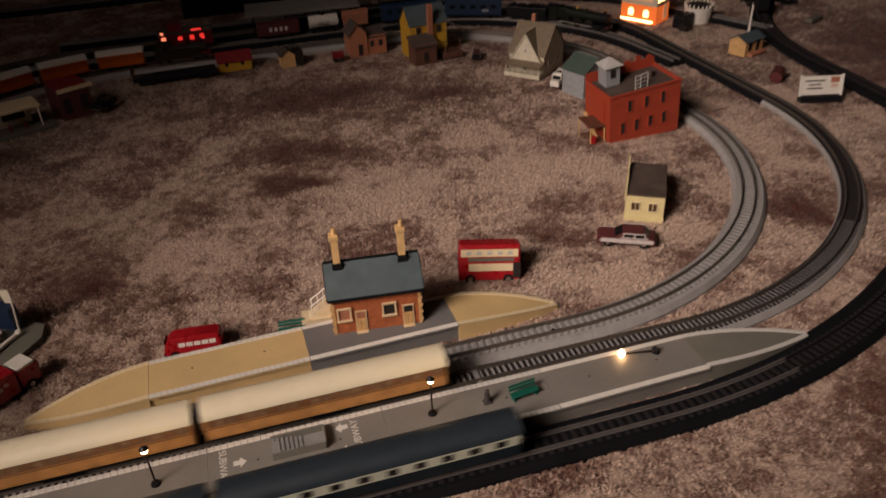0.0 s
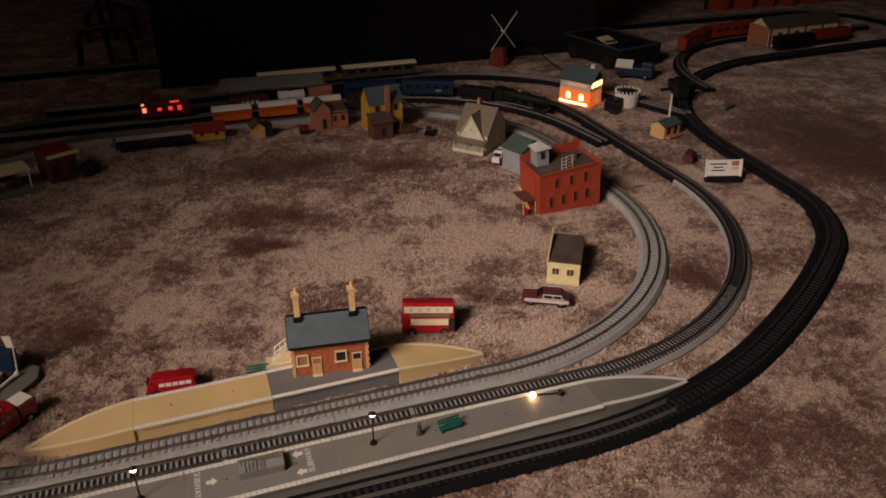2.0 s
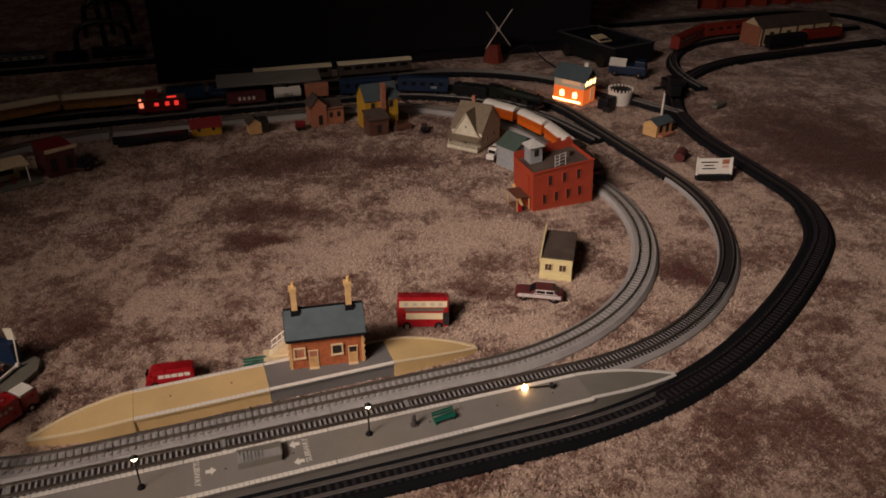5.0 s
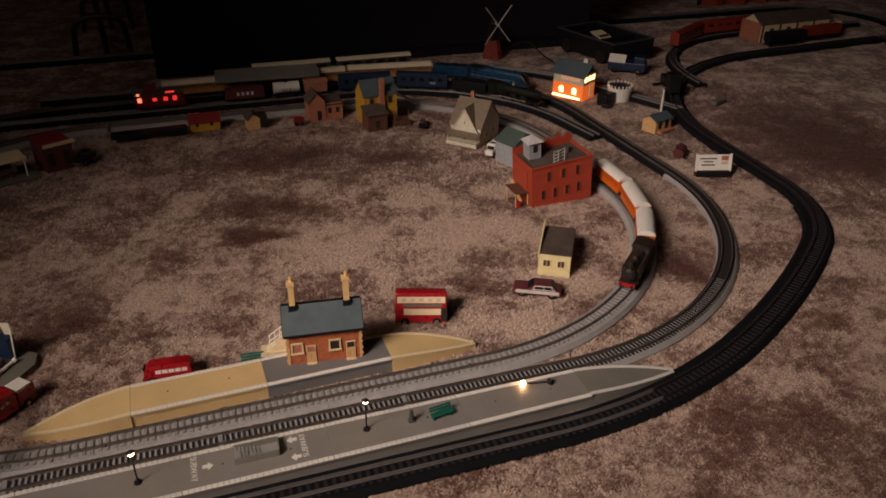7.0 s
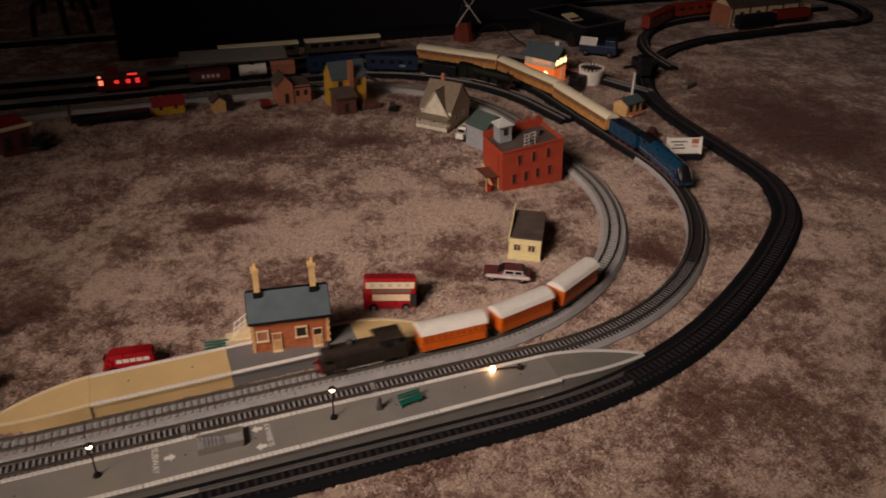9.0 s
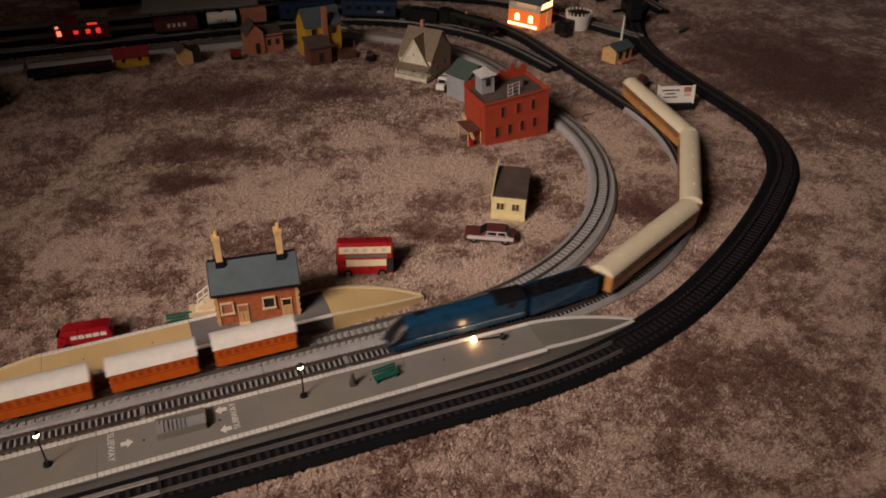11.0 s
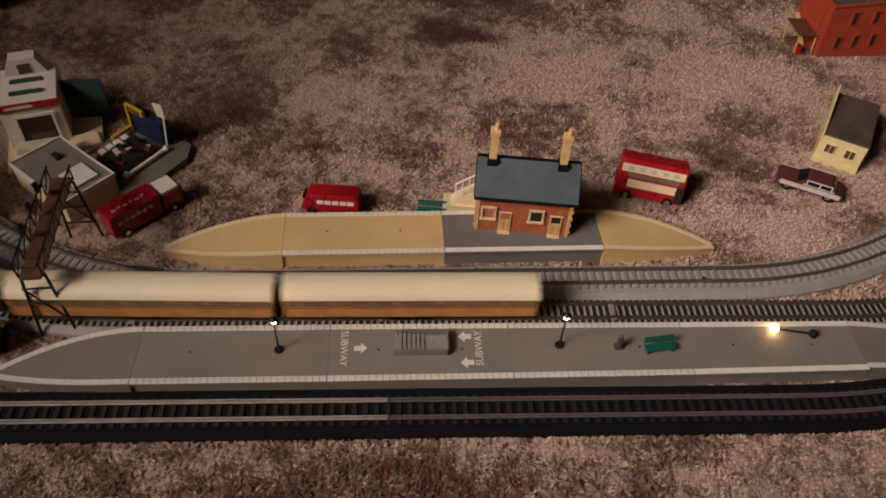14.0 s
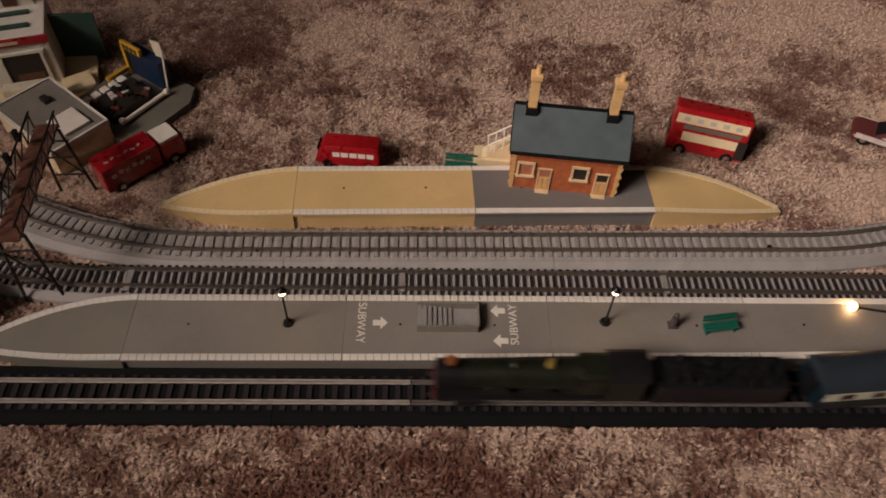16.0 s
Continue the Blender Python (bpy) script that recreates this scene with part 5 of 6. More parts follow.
def black_toy():
    t = thing("black_toy_wagon", pose(1.375, 1.478, 0, 0, 0, 14), "large black open toy wagon with a pale card inside", "toy vehicle")
    w, d, h = 0.17, 0.26, 0.058
    part("floor", box(B(), (0, 0, 0.014), (w, d, 0.01), bevel=0.002), BLACK, t)
    for c, z in (((0, -d / 2, h / 2 + 0.006), (w, 0.006, h)), ((0, d / 2, h / 2 + 0.006), (w, 0.006, h)), ((-w / 2, 0, h / 2 + 0.006), (0.006, d, h)), ((w / 2, 0, h / 2 + 0.006), (0.006, d, h))):
        side = part("side_wall", box(B(), c, z, bevel=0.0015), BLACK, t)
        part("rim", box(B(), (c[0], c[1], h + 0.006), (z[0] + 0.004, z[1] + 0.004, 0.004), bevel=0.001), GREY_RIM, side)
    for y in (-0.05, 0.07):
        part("cross_rib", box(B(), (0, y, h - 0.004), (w - 0.006, 0.008, 0.012), bevel=0.001), BLACK, t)
    part("inner_deck", box(B(), (0, -0.09, h - 0.012), (w - 0.008, 0.07, 0.004)), BLACK, t)
    part("pale_card", box(B(), (0.0, 0.02, h - 0.004), (0.05, 0.05, 0.003), rx=14), CREAM, t, "pale card lying inside")
    part("card_support", box(B(), (0.0, 0.02, 0.036), (0.04, 0.04, 0.036)), BLACK, t)
    for x in (-0.088, 0.088):
        for y in (-0.08, 0.08):
            part("wheel", rod(B(), (x - 0.005, y, 0.016), (x + 0.005, y, 0.016), 0.02, n=18), IRON, t)
    t = thing("navy_toy_truck", pose(1.335, 1.262, 0, 0, 0, -40), "navy toy truck with a white tilted tailboard", "toy truck")
    part("body", box(B(), (0, 0, 0.02), (0.11, 0.045, 0.026), bevel=0.003), NAVY, t)
    part("cab", box(B(), (0.036, 0, 0.04), (0.032, 0.04, 0.02), bevel=0.003), NAVY, t)
    part("tailboard", box(B(), (-0.03, -0.012, 0.04), (0.05, 0.03, 0.004), rx=35), WHITE, t, "white tailboard")
    road_wheels(t, (-0.035, 0.035), 0.022, 0.009)


GREY_RIM = mat("worn_black_rim", (0.05, 0.05, 0.055), 0.45)


black_toy()


def cable():
    cu = bpy.data.curves.new("power_cable", "CURVE")
    cu.dimensions, cu.bevel_depth = "3D", 0.002
    sp = cu.splines.new("NURBS")
    pts = [(1.06, 1.56, 0.003), (1.09, 1.52, 0.05), (1.12, 1.5, 0.055), (1.14, 1.45, 0.012), (1.17, 1.38, 0.003), (1.12, 1.3, 0.003), (1.2, 1.24, 0.003)]
    sp.points.add(len(pts) - 1)
    for p, c in zip(sp.points, pts):
        p.co = (*c, 1)
    sp.use_endpoint_u = True
    cu.materials.append(BLACK)
    tagged(new("power_cable", cu), "thin black power cable looping over the carpet", "cable")


cable()


def yellow_house():
    t = thing("yellow_house", pose(0.51, 1.078, 0, 0, 0, 8), "yellow house with blue-grey roofs and a tall brick chimney", "house")
    gabled(t, 0.086, 0.058, 0.072, 0.032, YELLOW, SLATE, along="x")
    part("chimney", box(B(), (0.002, -0.033, 0.055), (0.011, 0.009, 0.116)), CLAY, t, "tall brick chimney")
    for x in (-0.024, 0.024):
        opening(t, "window", x, -0.0304, 0.058, 0.009, 0.014, DARK, frame=BROWN_ROOF)
    an = part("annex", box(B(), (-0.026, -0.052, 0.019), (0.05, 0.04, 0.044)), RUST, t, "brown lean-to")
    part("annex_roof", box(B(), (-0.026, -0.053, 0.044), (0.056, 0.047, 0.003), rx=18), BROWN_ROOF, an)
    opening(an, "door", -0.026, -0.0724, 0.014, 0.011, 0.02, DARK)
    po = part("porch", box(B(), (0.04, -0.05, 0.006), (0.045, 0.035, 0.012)), RUST, t, "brown side porch")
    part("porch_roof", box(B(), (0.06, -0.03, 0.06), (0.05, 0.05, 0.003), ry=32), BROWN_ROOF, po)
    for x in (0.022, 0.058):
        part("porch_post", rod(B(), (x, -0.065, 0.01), (x, -0.065, 0.038), 0.0015), RUST, po)


yellow_house()

t = thing("terracotta_house", pose(0.366, 1.135, 0, 0, 0, 4), "pinkish brick house with a stepped gable", "house")
gabled(t, 0.04, 0.05, 0.048, 0.022, CLAY, BROWN_ROOF, along="y")
wing = part("wing", box(B(), (0.042, 0.002, 0.018), (0.046, 0.046, 0.042)), CLAY, t)
part("wing_roof", box(B(), (0.042, 0.002, 0.041), (0.049, 0.05, 0.003), rx=12), BROWN_ROOF, wing)
for x in (0.032, 0.052):
    opening(wing, "window", x, -0.0215, 0.022, 0.009, 0.013, DARK)
opening(t, "door", 0.004, -0.0254, 0.013, 0.01, 0.024, DARK)
t = thing("small_red_cart", pose(0.318, 1.1, 0), "small dull red cart beside the brick house", "cart")
part("body", box(B(), (0, 0, 0.012), (0.024, 0.016, 0.012), bevel=0.001), DEEP_RED, t)
for x in (-0.008, 0.008):
    part("wheel", rod(B(), (x, -0.009, 0.004), (x, 0.009, 0.004), 0.005), IRON, t)

t = thing("ochre_shed", pose(0.208, 1.12, 0, 0, 0, 6), "small ochre shed with an open side", "shed")
gabled(t, 0.03, 0.035, 0.024, 0.012, TAN, BROWN_ROOF, along="y")
# solid dark block standing in for the shaded open bay
part("bay_shade", box(B(), (0.024, 0, 0.014), (0.02, 0.03, 0.03)), DARK, t)
t = thing("yellow_shed", pose(0.096, 1.145, 0, 0, 0, 3), "low yellow shed with a dark red roof", "shed")
gabled(t, 0.07, 0.034, 0.02, 0.016, YELLOW, DEEP_RED, along="x")
for x in (-0.018, 0.016):
    opening(t, "window", x, -0.0174, 0.013, 0.007, 0.008, DARK)


def gas_station(m, label):
    t = thing("filling_station", m, label, "filling station")
    part("forecourt", box(B(), (0, 0, -0.001), (0.12, 0.09, 0.004)), OLIVE, t)
    part("kiosk", box(B(), (0.0, 0.024, 0.018), (0.06, 0.03, 0.034)), HOUSE, t)
    part("canopy", box(B(), (0.0, 0.0, 0.04), (0.09, 0.06, 0.005), bevel=0.001), CREAM, t)
    for x in (-0.04, 0.04):
        part("canopy_post", rod(B(), (x, -0.026, 0), (x, -0.026, 0.039), 0.0015), WHITE, t)
    opening(t, "window", 0.0, 0.0085, 0.02, 0.04, 0.014, DARK)
    for x in (-0.015, 0.012):
        part("pump", box(B(), (x, -0.02, 0.008), (0.005, 0.004, 0.014), bevel=0.0006), DEEP_RED, t)


gas_station(pose(-0.32, 0.965, 0, 0, 0, 22), "cream-roofed filling station in the dim far corner")
t = thing("red_roofed_store", pose(-0.225, 1.01, 0, 0, 0, 26), "dark brick store with a red roof and pale cornice", "shop")
part("shell", box(B(), (0, 0, 0.026), (0.06, 0.07, 0.058)), MAROON, t)
part("cornice", box(B(), (0.004, -0.036, 0.056), (0.066, 0.006, 0.007)), CREAM, t, "pale cornice")
part("roof", box(B(), (0, 0, 0.0575), (0.06, 0.07, 0.004)), DEEP_RED, t)
for x in (-0.016, 0.016):
    opening(t, "window", x, -0.0356, 0.024, 0.014, 0.03, DARK)
t = thing("red_roofed_cottage", pose(-0.46, 0.8, 0, 0, 0, 30), "white cottage with red roof in deep shade", "house")
gabled(t, 0.09, 0.07, 0.036, 0.03, HOUSE, DEEP_RED, along="x")
opening(t, "window", 0.0, -0.0356, 0.02, 0.012, 0.014, DARK)
t = thing("orange_store", pose(-0.4, 0.72, 0, 0, 0, 18), "low orange-fronted store in deep shade", "shop")
part("shell", box(B(), (0, 0, 0.018), (0.085, 0.04, 0.042)), CLAY, t)
part("roof", box(B(), (0, 0, 0.0405), (0.089, 0.044, 0.003)), DEEP_RED, t)
opening(t, "window", 0.0, -0.0206, 0.018, 0.04, 0.014, DARK)
t = thing("white_toy_truck", pose(-0.5, 0.625, 0, 0, 0, 35), "white toy truck parked in deep shade", "toy truck")
part("cab", box(B(), (-0.03, 0, 0.022), (0.03, 0.032, 0.03), bevel=0.003), WHITE, t)
part("box_body", box(B(), (0.02, 0, 0.026), (0.06, 0.034, 0.036), bevel=0.002), WHITE, t)
for x in (-0.03, 0.03):
    for y in (-0.016, 0.016):
        part("wheel", rod(B(), (x, y - 0.003, 0.007), (x, y + 0.003, 0.007), 0.008, n=14), BLACK, t)


def tower_garage():
    t = thing("service_garage", pose(-0.3545, 0.2805, 0, 0, 0, 17), "white toy service garage with a red stripe and roof slots", "toy garage")
    w, d, h = 0.066, 0.074, 0.063
    part("base_plate", box(B(), (0.014, 0.02, 0.0), (0.105, 0.12, 0.006), bevel=0.001), CREAM, t, "rounded cream base plate")
    part("shell", box(B(), (0, d / 2, h / 2), (w, d, h), bevel=0.0012, taper=0.97), WHITE, t)
    part("red_stripe", box(B(), (0, -0.0006, h - 0.005), (w + 0.001, 0.0024, 0.008)), RED, t, "red stripe with pale marks")
    part("stripe_mark", box(B(), (-0.01, -0.002, h - 0.005), (0.03, 0.0006, 0.0035)), CREAM, t)
    bay = part("bay", box(B(), (0.002, -0.0004, 0.027), (0.036, 0.002, 0.032)), DARK, t, "dark service bay")
    part("bay_floor", box(B(), (0.004, -0.0012, 0.016), (0.026, 0.0012, 0.008)), RUST, bay, "brown goods in the bay")
    part("bay_frame", box(B(), (0.002, -0.0012, 0.045), (0.046, 0.003, 0.003)), WHITE, bay)
    for x in (-0.018, 0.022):
        part("bay_frame", box(B(), (x, -0.0012, 0.026), (0.003, 0.003, 0.035)), WHITE, bay)
    part("counter", box(B(), (-0.004, -0.008, 0.007), (0.046, 0.014, 0.009), bevel=0.0015), HOUSE, t)
    for y in (0.018, 0.042):
        part("vent_slot", box(B(), (0, y, h + 0.001), (0.036, 0.006, 0.004), bevel=0.0014), FOREST, t, "dull green roof slot")
    part("roof_pod", prism(B(), [(-0.024, h - 0.001), (0.024, h - 0.001), (0.014, h + 0.02), (-0.014, h + 0.02)], 0.056, 0.074), WHITE, t)
    part("pod_opening", box(B(), (0, 0.0555, h + 0.008), (0.014, 0.0014, 0.012)), RUST, t)
    part("green_panel", box(B(), (0.055, 0.04, 0.028), (0.046, 0.003, 0.056), rz=-12), FOREST, t, "dull green side panel")
    part("ramp", box(B(), (0.048, -0.012, 0.006), (0.03, 0.026, 0.006), rz=15, bevel=0.002), CREAM, t)


tower_garage()


def flat_garage():
    t = thing("flat_roofed_garage", pose(-0.305, 0.208, 0, 0, 0, -40), "grey flat-roofed toy building with a white rim", "toy building")
    w, d, h = 0.098, 0.062, 0.026
    part("shell", box(B(), (0, 0, h / 2 - 0.003), (w, d, h + 0.004)), CREAM, t)
    part("roof", box(B(), (0, 0, h + 0.0005), (w - 0.004, d - 0.004, 0.003)), ROOF_GREY, t, "grey flat roof")
    for c, s in (((0, -d / 2, h), (w + 0.002, 0.002, 0.006)), ((0, d / 2, h), (w + 0.002, 0.002, 0.006)), ((-w / 2, 0, h), (0.002, d, 0.006)), ((w / 2, 0, h), (0.002, d, 0.006))):
        part("rim", box(B(), c, s), WHITE, t)
    part("rooflight", box(B(), (0.026, 0.004, h + 0.004), (0.03, 0.028, 0.003)), WHITE, t)
    part("roof_box", box(B(), (-0.02, 0.008, h + 0.0035), (0.012, 0.007, 0.005), bevel=0.001), DARK, t)


ROOF_GREY = mat("grey_roof_plastic", (0.2, 0.19, 0.17), 0.6, scale=40)
flat_garage()


def diner():
    t = thing("roadside_yard", pose(-0.243, 0.262, 0, 0, 0, -36), "olive rounded base with dark toy shop and yellow arch", "toy shop")
    plan = [(-0.046, -0.05), (0.03, -0.054)] + [(0.03 + 0.024 * math.sin(k * 0.26), -0.03 - 0.024 * math.cos(k * 0.26)) for k in range(1, 7)] + [(0.052, 0.03), (0.038, 0.05), (-0.046, 0.052)]
    part("base_plate", slab(B(), plan, -0.006, 0.0045), OLIVE, t)
    sh = part("shop", box(B(), (-0.008, 0.034, 0.02), (0.05, 0.012, 0.036), bevel=0.001), NAVY, t, "dark shop front")
    arch = B()
    box(arch, (-0.02, 0.0265, 0.043), (0.03, 0.004, 0.009), bevel=0.001)
    box(arch, (-0.034, 0.0265, 0.022), (0.005, 0.004, 0.038), bevel=0.001)
    box(arch, (-0.0355, 0.012, 0.012), (0.005, 0.03, 0.005), bevel=0.001)
    part("yellow_arch", arch, YELLOW, sh, "yellow arched sign")
    for k in range(4):
        part("sign_mark", box(B(), (-0.029 + k * 0.006, 0.0242, 0.043), (0.0032, 0.0008, 0.0045)), DARK, sh)
    sg = part("sign_pole", rod(B(), (0.019, 0.03, 0.003), (0.019, 0.036, 0.05), 0.0011), WHITE, t)
    part("sign_board", box(B(), (0.012, 0.037, 0.05), (0.016, 0.0016, 0.018), ry=-12), HOUSE, sg)
    for k in range(5):
        bl = part("white_block", box(B(), (-0.026, 0.008 - k * 0.011, 0.0085), (0.009, 0.008, 0.0085), bevel=0.001), WHITE, t)
        part("block_gap", box(B(), (-0.0262, 0.0025 - k * 0.011, 0.0065), (0.007, 0.003, 0.005)), DARK, bl)
    part("kerb_rail", rod(B(), (0.024, 0.026, 0.008), (0.026, -0.036, 0.008), 0.0026), WHITE, t, "white kerb rail")
    for y in (0.024, -0.034):
        part("rail_knob", ball(B(), (0.025, y, 0.0095), 0.0038), WHITE, t)
    car = part("wreck", box(B(), (0.0, -0.012, 0.009), (0.038, 0.056, 0.011), bevel=0.002), DARK, t, "dark jumbled machinery")
    rng = random.Random(3)
    for k in range(26):
        y = rng.uniform(-0.038, 0.012)
        part("machine_piece", box(B(), (rng.uniform(-0.015, 0.016), y, 0.0145), (rng.uniform(0.004, 0.009), rng.uniform(0.003, 0.007), 0.005), rz=rng.uniform(0, 90), bevel=0.0006), (IRON, MAROON, BLACK, IRON, SILVER)[k % 5], car)


diner()


def gantry():
    t = thing("signal_gantry", pose(-0.262, 0.0705, 0, 0, 0, 94.5), "brown lattice gantry spanning two tracks", "signal gantry")
    z, half, w = 0.078, 0.066, 0.013
    deck = part("deck", box(B(), (0, 0, z), (half * 2, 0.018, 0.0025)), RUST, t, "brown plank deck")
    for k in range(12):
        part("plank", box(B(), (-half + 0.006 + k * 0.0109, 0, z + 0.0016), (0.0098, 0.018, 0.0012)), RUST, deck)
    for s in (-1, 1):
        for y in (-w, w):
            part("leg", rod(B(), (s * (half - 0.001), y * 1.25, -0.006), (s * (half - 0.006), y * 0.8, z), 0.0014), IRON, t)
        for q in (0.02, 0.042, 0.062):
            part("cross_bar", rod(B(), (s * (half - 0.003), -w, q), (s * (half - 0.003), w, q), 0.001), IRON, t)
        part("brace", rod(B(), (s * (half - 0.002), -w, 0.02), (s * (half - 0.004), w, 0.062), 0.0008), IRON, t)
        part("top_rail", rod(B(), (-half, s * 0.0105, z + 0.016), (half, s * 0.0105, z + 0.016), 0.001), IRON, t)
        for k in range(7):
            x = -half + 0.003 + k * 0.021
            part("stanchion", rod(B(), (x, s * 0.0105, z), (x, s * 0.0105, z + 0.016), 0.0008), IRON, t)
            if k < 6:
                part("lattice", rod(B(), (x, s * 0.0105, z), (x + 0.021, s * 0.0105, z + 0.016), 0.0007), IRON, t)
    for x in (-0.02, 0.008, 0.036):
        lamp = part("signal_head", box(B(), (x, 0.013, z + 0.016), (0.005, 0.004, 0.011), bevel=0.0008), BLACK, t)
        part("lens", ball(B(), (x, 0.0155, z + 0.019), 0.0018), CHROME, lamp)


gantry()


# ---- road vehicles ----


def double_decker():
    t = thing("double_decker_bus", pose(0.354, 0.206, -0.010, -14, 2, -15), "red double-decker bus with cream window strips", "toy bus")
    part("body", box(B(), (0, 0, 0.0285), (0.078, 0.026, 0.048), bevel=0.0035), RED, t)
    for s in (-1, 1):
        part("upper_window_strip", box(B(), (0, s * 0.0132, 0.0415), (0.072, 0.0008, 0.0098)), CREAM, t, "pale upper window strip")
        part("lower_window_strip", box(B(), (0.002, s * 0.0132, 0.0225), (0.056, 0.0008, 0.0098)), CREAM, t)
        part("advert_band", box(B(), (0.002, s * 0.0133, 0.0328), (0.058, 0.0008, 0.0045)), OLIVE, t, "dull advert band")
        for k in range(5):
            part("window_mark", box(B(), (-0.026 + k * 0.013, s * 0.0137, 0.0415), (0.006, 0.0005, 0.0045)), ROOF_PALE, t)
    part("platform_opening", box(B(), (0.0345, -0.0085, 0.0185), (0.0095, 0.0105, 0.02)), DARK, t)
    part("windscreen", box(B(), (-0.0392, 0, 0.024), (0.001, 0.02, 0.01)), GLASS, t)
    road_wheels(t, (-0.024, 0.024), 0.0115, 0.0065)


double_decker()


def red_van():
    t = thing("red_minibus", pose(-0.01, 0.18, -0.004, -8, 0, -5) @ Matrix.Scale(0.86, 4), "red toy minibus with white window marks", "toy van")
    bm = B()
    prism(bm, [(-0.037, 0.004), (0.036, 0.004), (0.038, 0.016), (0.036, 0.026), (0.031, 0.0295), (-0.026, 0.0295), (-0.032, 0.026), (-0.037, 0.014)], -0.0145, 0.0145)
    bmesh.ops.bevel(bm, geom=bm.edges[:], offset=0.0022, segments=2, affect="EDGES")
    part("body", bm, RED, t, "", True)
    for s in (-1, 1):
        for k in range(5):
            part("window", box(B(), (-0.0135 + k * 0.0098, s * 0.0146, 0.0195), (0.0082, 0.0008, 0.006)), WHITE, t)
    part("windscreen", box(B(), (-0.0342, 0, 0.0205), (0.001, 0.021, 0.008), ry=-24), GLASS, t)
    part("bumper", box(B(), (-0.0378, 0, 0.0065), (0.0016, 0.026, 0.002)), CHROME, t)
    road_wheels(t, (-0.024, 0.024), 0.0125, 0.006)


red_van()


def delivery_truck():
    t = thing("red_delivery_truck", pose(-0.212, 0.165, -0.005, 0, 0, 44) @ Matrix.Scale(0.95, 4), "red delivery truck with white cab roof and pale script", "toy truck")
    part("cargo_box", box(B(), (-0.014, 0, 0.021), (0.062, 0.027, 0.03), bevel=0.002), RED, t)
    part("cab", box(B(), (0.032, 0, 0.018), (0.026, 0.026, 0.024), bevel=0.003), RED, t)
    part("cab_roof", box(B(), (0.031, 0, 0.0315), (0.022, 0.024, 0.004), bevel=0.0012), WHITE, t, "white cab roof")
    part("windscreen", box(B(), (0.0456, 0, 0.023), (0.001, 0.02, 0.009)), GLASS, t)
    for k in range(6):
        part("script_mark", box(B(), (-0.034 + k * 0.0075, -0.0138, 0.024 + 0.0016 * (k % 2)), (0.005, 0.0006, 0.0042), ry=20 if k % 2 else -15), PINKISH, t)
        part("roof_script_mark", box(B(), (-0.034 + k * 0.0072, -0.004 + 0.0014 * (k % 2), 0.0362), (0.0048, 0.0026, 0.0005), rz=30 if k % 2 else -20), PINKISH, t)
    part("rear_lamp", box(B(), (-0.0455, 0.008, 0.014), (0.0014, 0.006, 0.006)), CHROME, t)
    road_wheels(t, (-0.03, 0.03), 0.012, 0.0065)


delivery_truck()


PALE_TRIM = mat("pale_trim", (0.62, 0.58, 0.56), 0.35, 0.1)


def saloon(name, m, label, lower, upper, glass, k=1.0):
    t = thing(name, m, label, "toy car")
    s = k
    bm = B()
    prism(bm, [(-0.0375 * s, 0.0045 * s), (0.0375 * s, 0.0045 * s), (0.0385 * s, 0.011 * s), (0.033 * s, 0.0135 * s), (-0.034 * s, 0.014 * s), (-0.0385 * s, 0.011 * s)], -0.0145 * s, 0.0145 * s)
    bmesh.ops.bevel(bm, geom=bm.edges[:], offset=0.0014 * s, segments=2, affect="EDGES")
    part("body", bm, lower, t, "", True)
    bm = B()
    loft(bm, [[(x * s, y * s, z * s) for x, y in ((-0.03, -0.0135), (0.016, -0.0135), (0.016, 0.0135), (-0.03, 0.0135))] for z in (0.0132,)] + [[(x * s, y * s, 0.0215 * s) for x, y in ((-0.022, -0.0112), (0.004, -0.0112), (0.004, 0.0112), (-0.022, 0.0112))]])
    part("cabin", bm, upper, t)
    for y in (-1, 1):
        for x, w in ((-0.017, 0.011), (-0.003, 0.012)):
            part("side_window", box(B(), (x * s, y * 0.0126 * s, 0.0172 * s), (w * s, 0.0012 * s, 0.0048 * s), rx=y * 15), glass, t)
        part("side_trim", box(B(), (0, y * 0.0147 * s, 0.0095 * s), (0.07 * s, 0.0006 * s, 0.0012 * s)), SILVER, t)
        part("side_panel", box(B(), (-0.001 * s, y * 0.0148 * s, 0.0102 * s), (0.068 * s, 0.0008 * s, 0.0058 * s)), SILVER, t, "silver side")
        for x, z, w, h in ((-0.01, 0.0206, 0.028, 0.0011), (-0.0235, 0.0172, 0.0011, 0.0068), (-0.0105, 0.0172, 0.0013, 0.0062), (0.0045, 0.0172, 0.0011, 0.0068), (-0.01, 0.0142, 0.036, 0.0011)):
            part("window_trim", box(B(), (x * s, y * 0.0131 * s, z * s), (w * s, 0.0012 * s, h * s), rx=y * 15), PALE_TRIM, t, "bright window trim")
    part("windscreen", box(B(), (0.0105 * s, 0, 0.0175 * s), (0.0008 * s, 0.022 * s, 0.0115 * s), ry=-54), glass, t)
    part("rear_window", box(B(), (-0.0265 * s, 0, 0.0175 * s), (0.0008 * s, 0.022 * s, 0.01 * s), ry=42), glass, t)
    road_wheels(t, (-0.023 * s, 0.024 * s), 0.0128 * s, 0.0062 * s)
    return t


saloon("silver_saloon_car", pose(0.553, 0.216, -0.001, 0, 0, 152), "maroon hatchback toy car with silver sides on the carpet", MAROON, MAROON, GLASS)
saloon("vintage_car", pose(0.607, 1.0, 0, 0, 0, 250), "small dark vintage car with bright lamps", BLACK, MAROON, CHROME, 0.62)


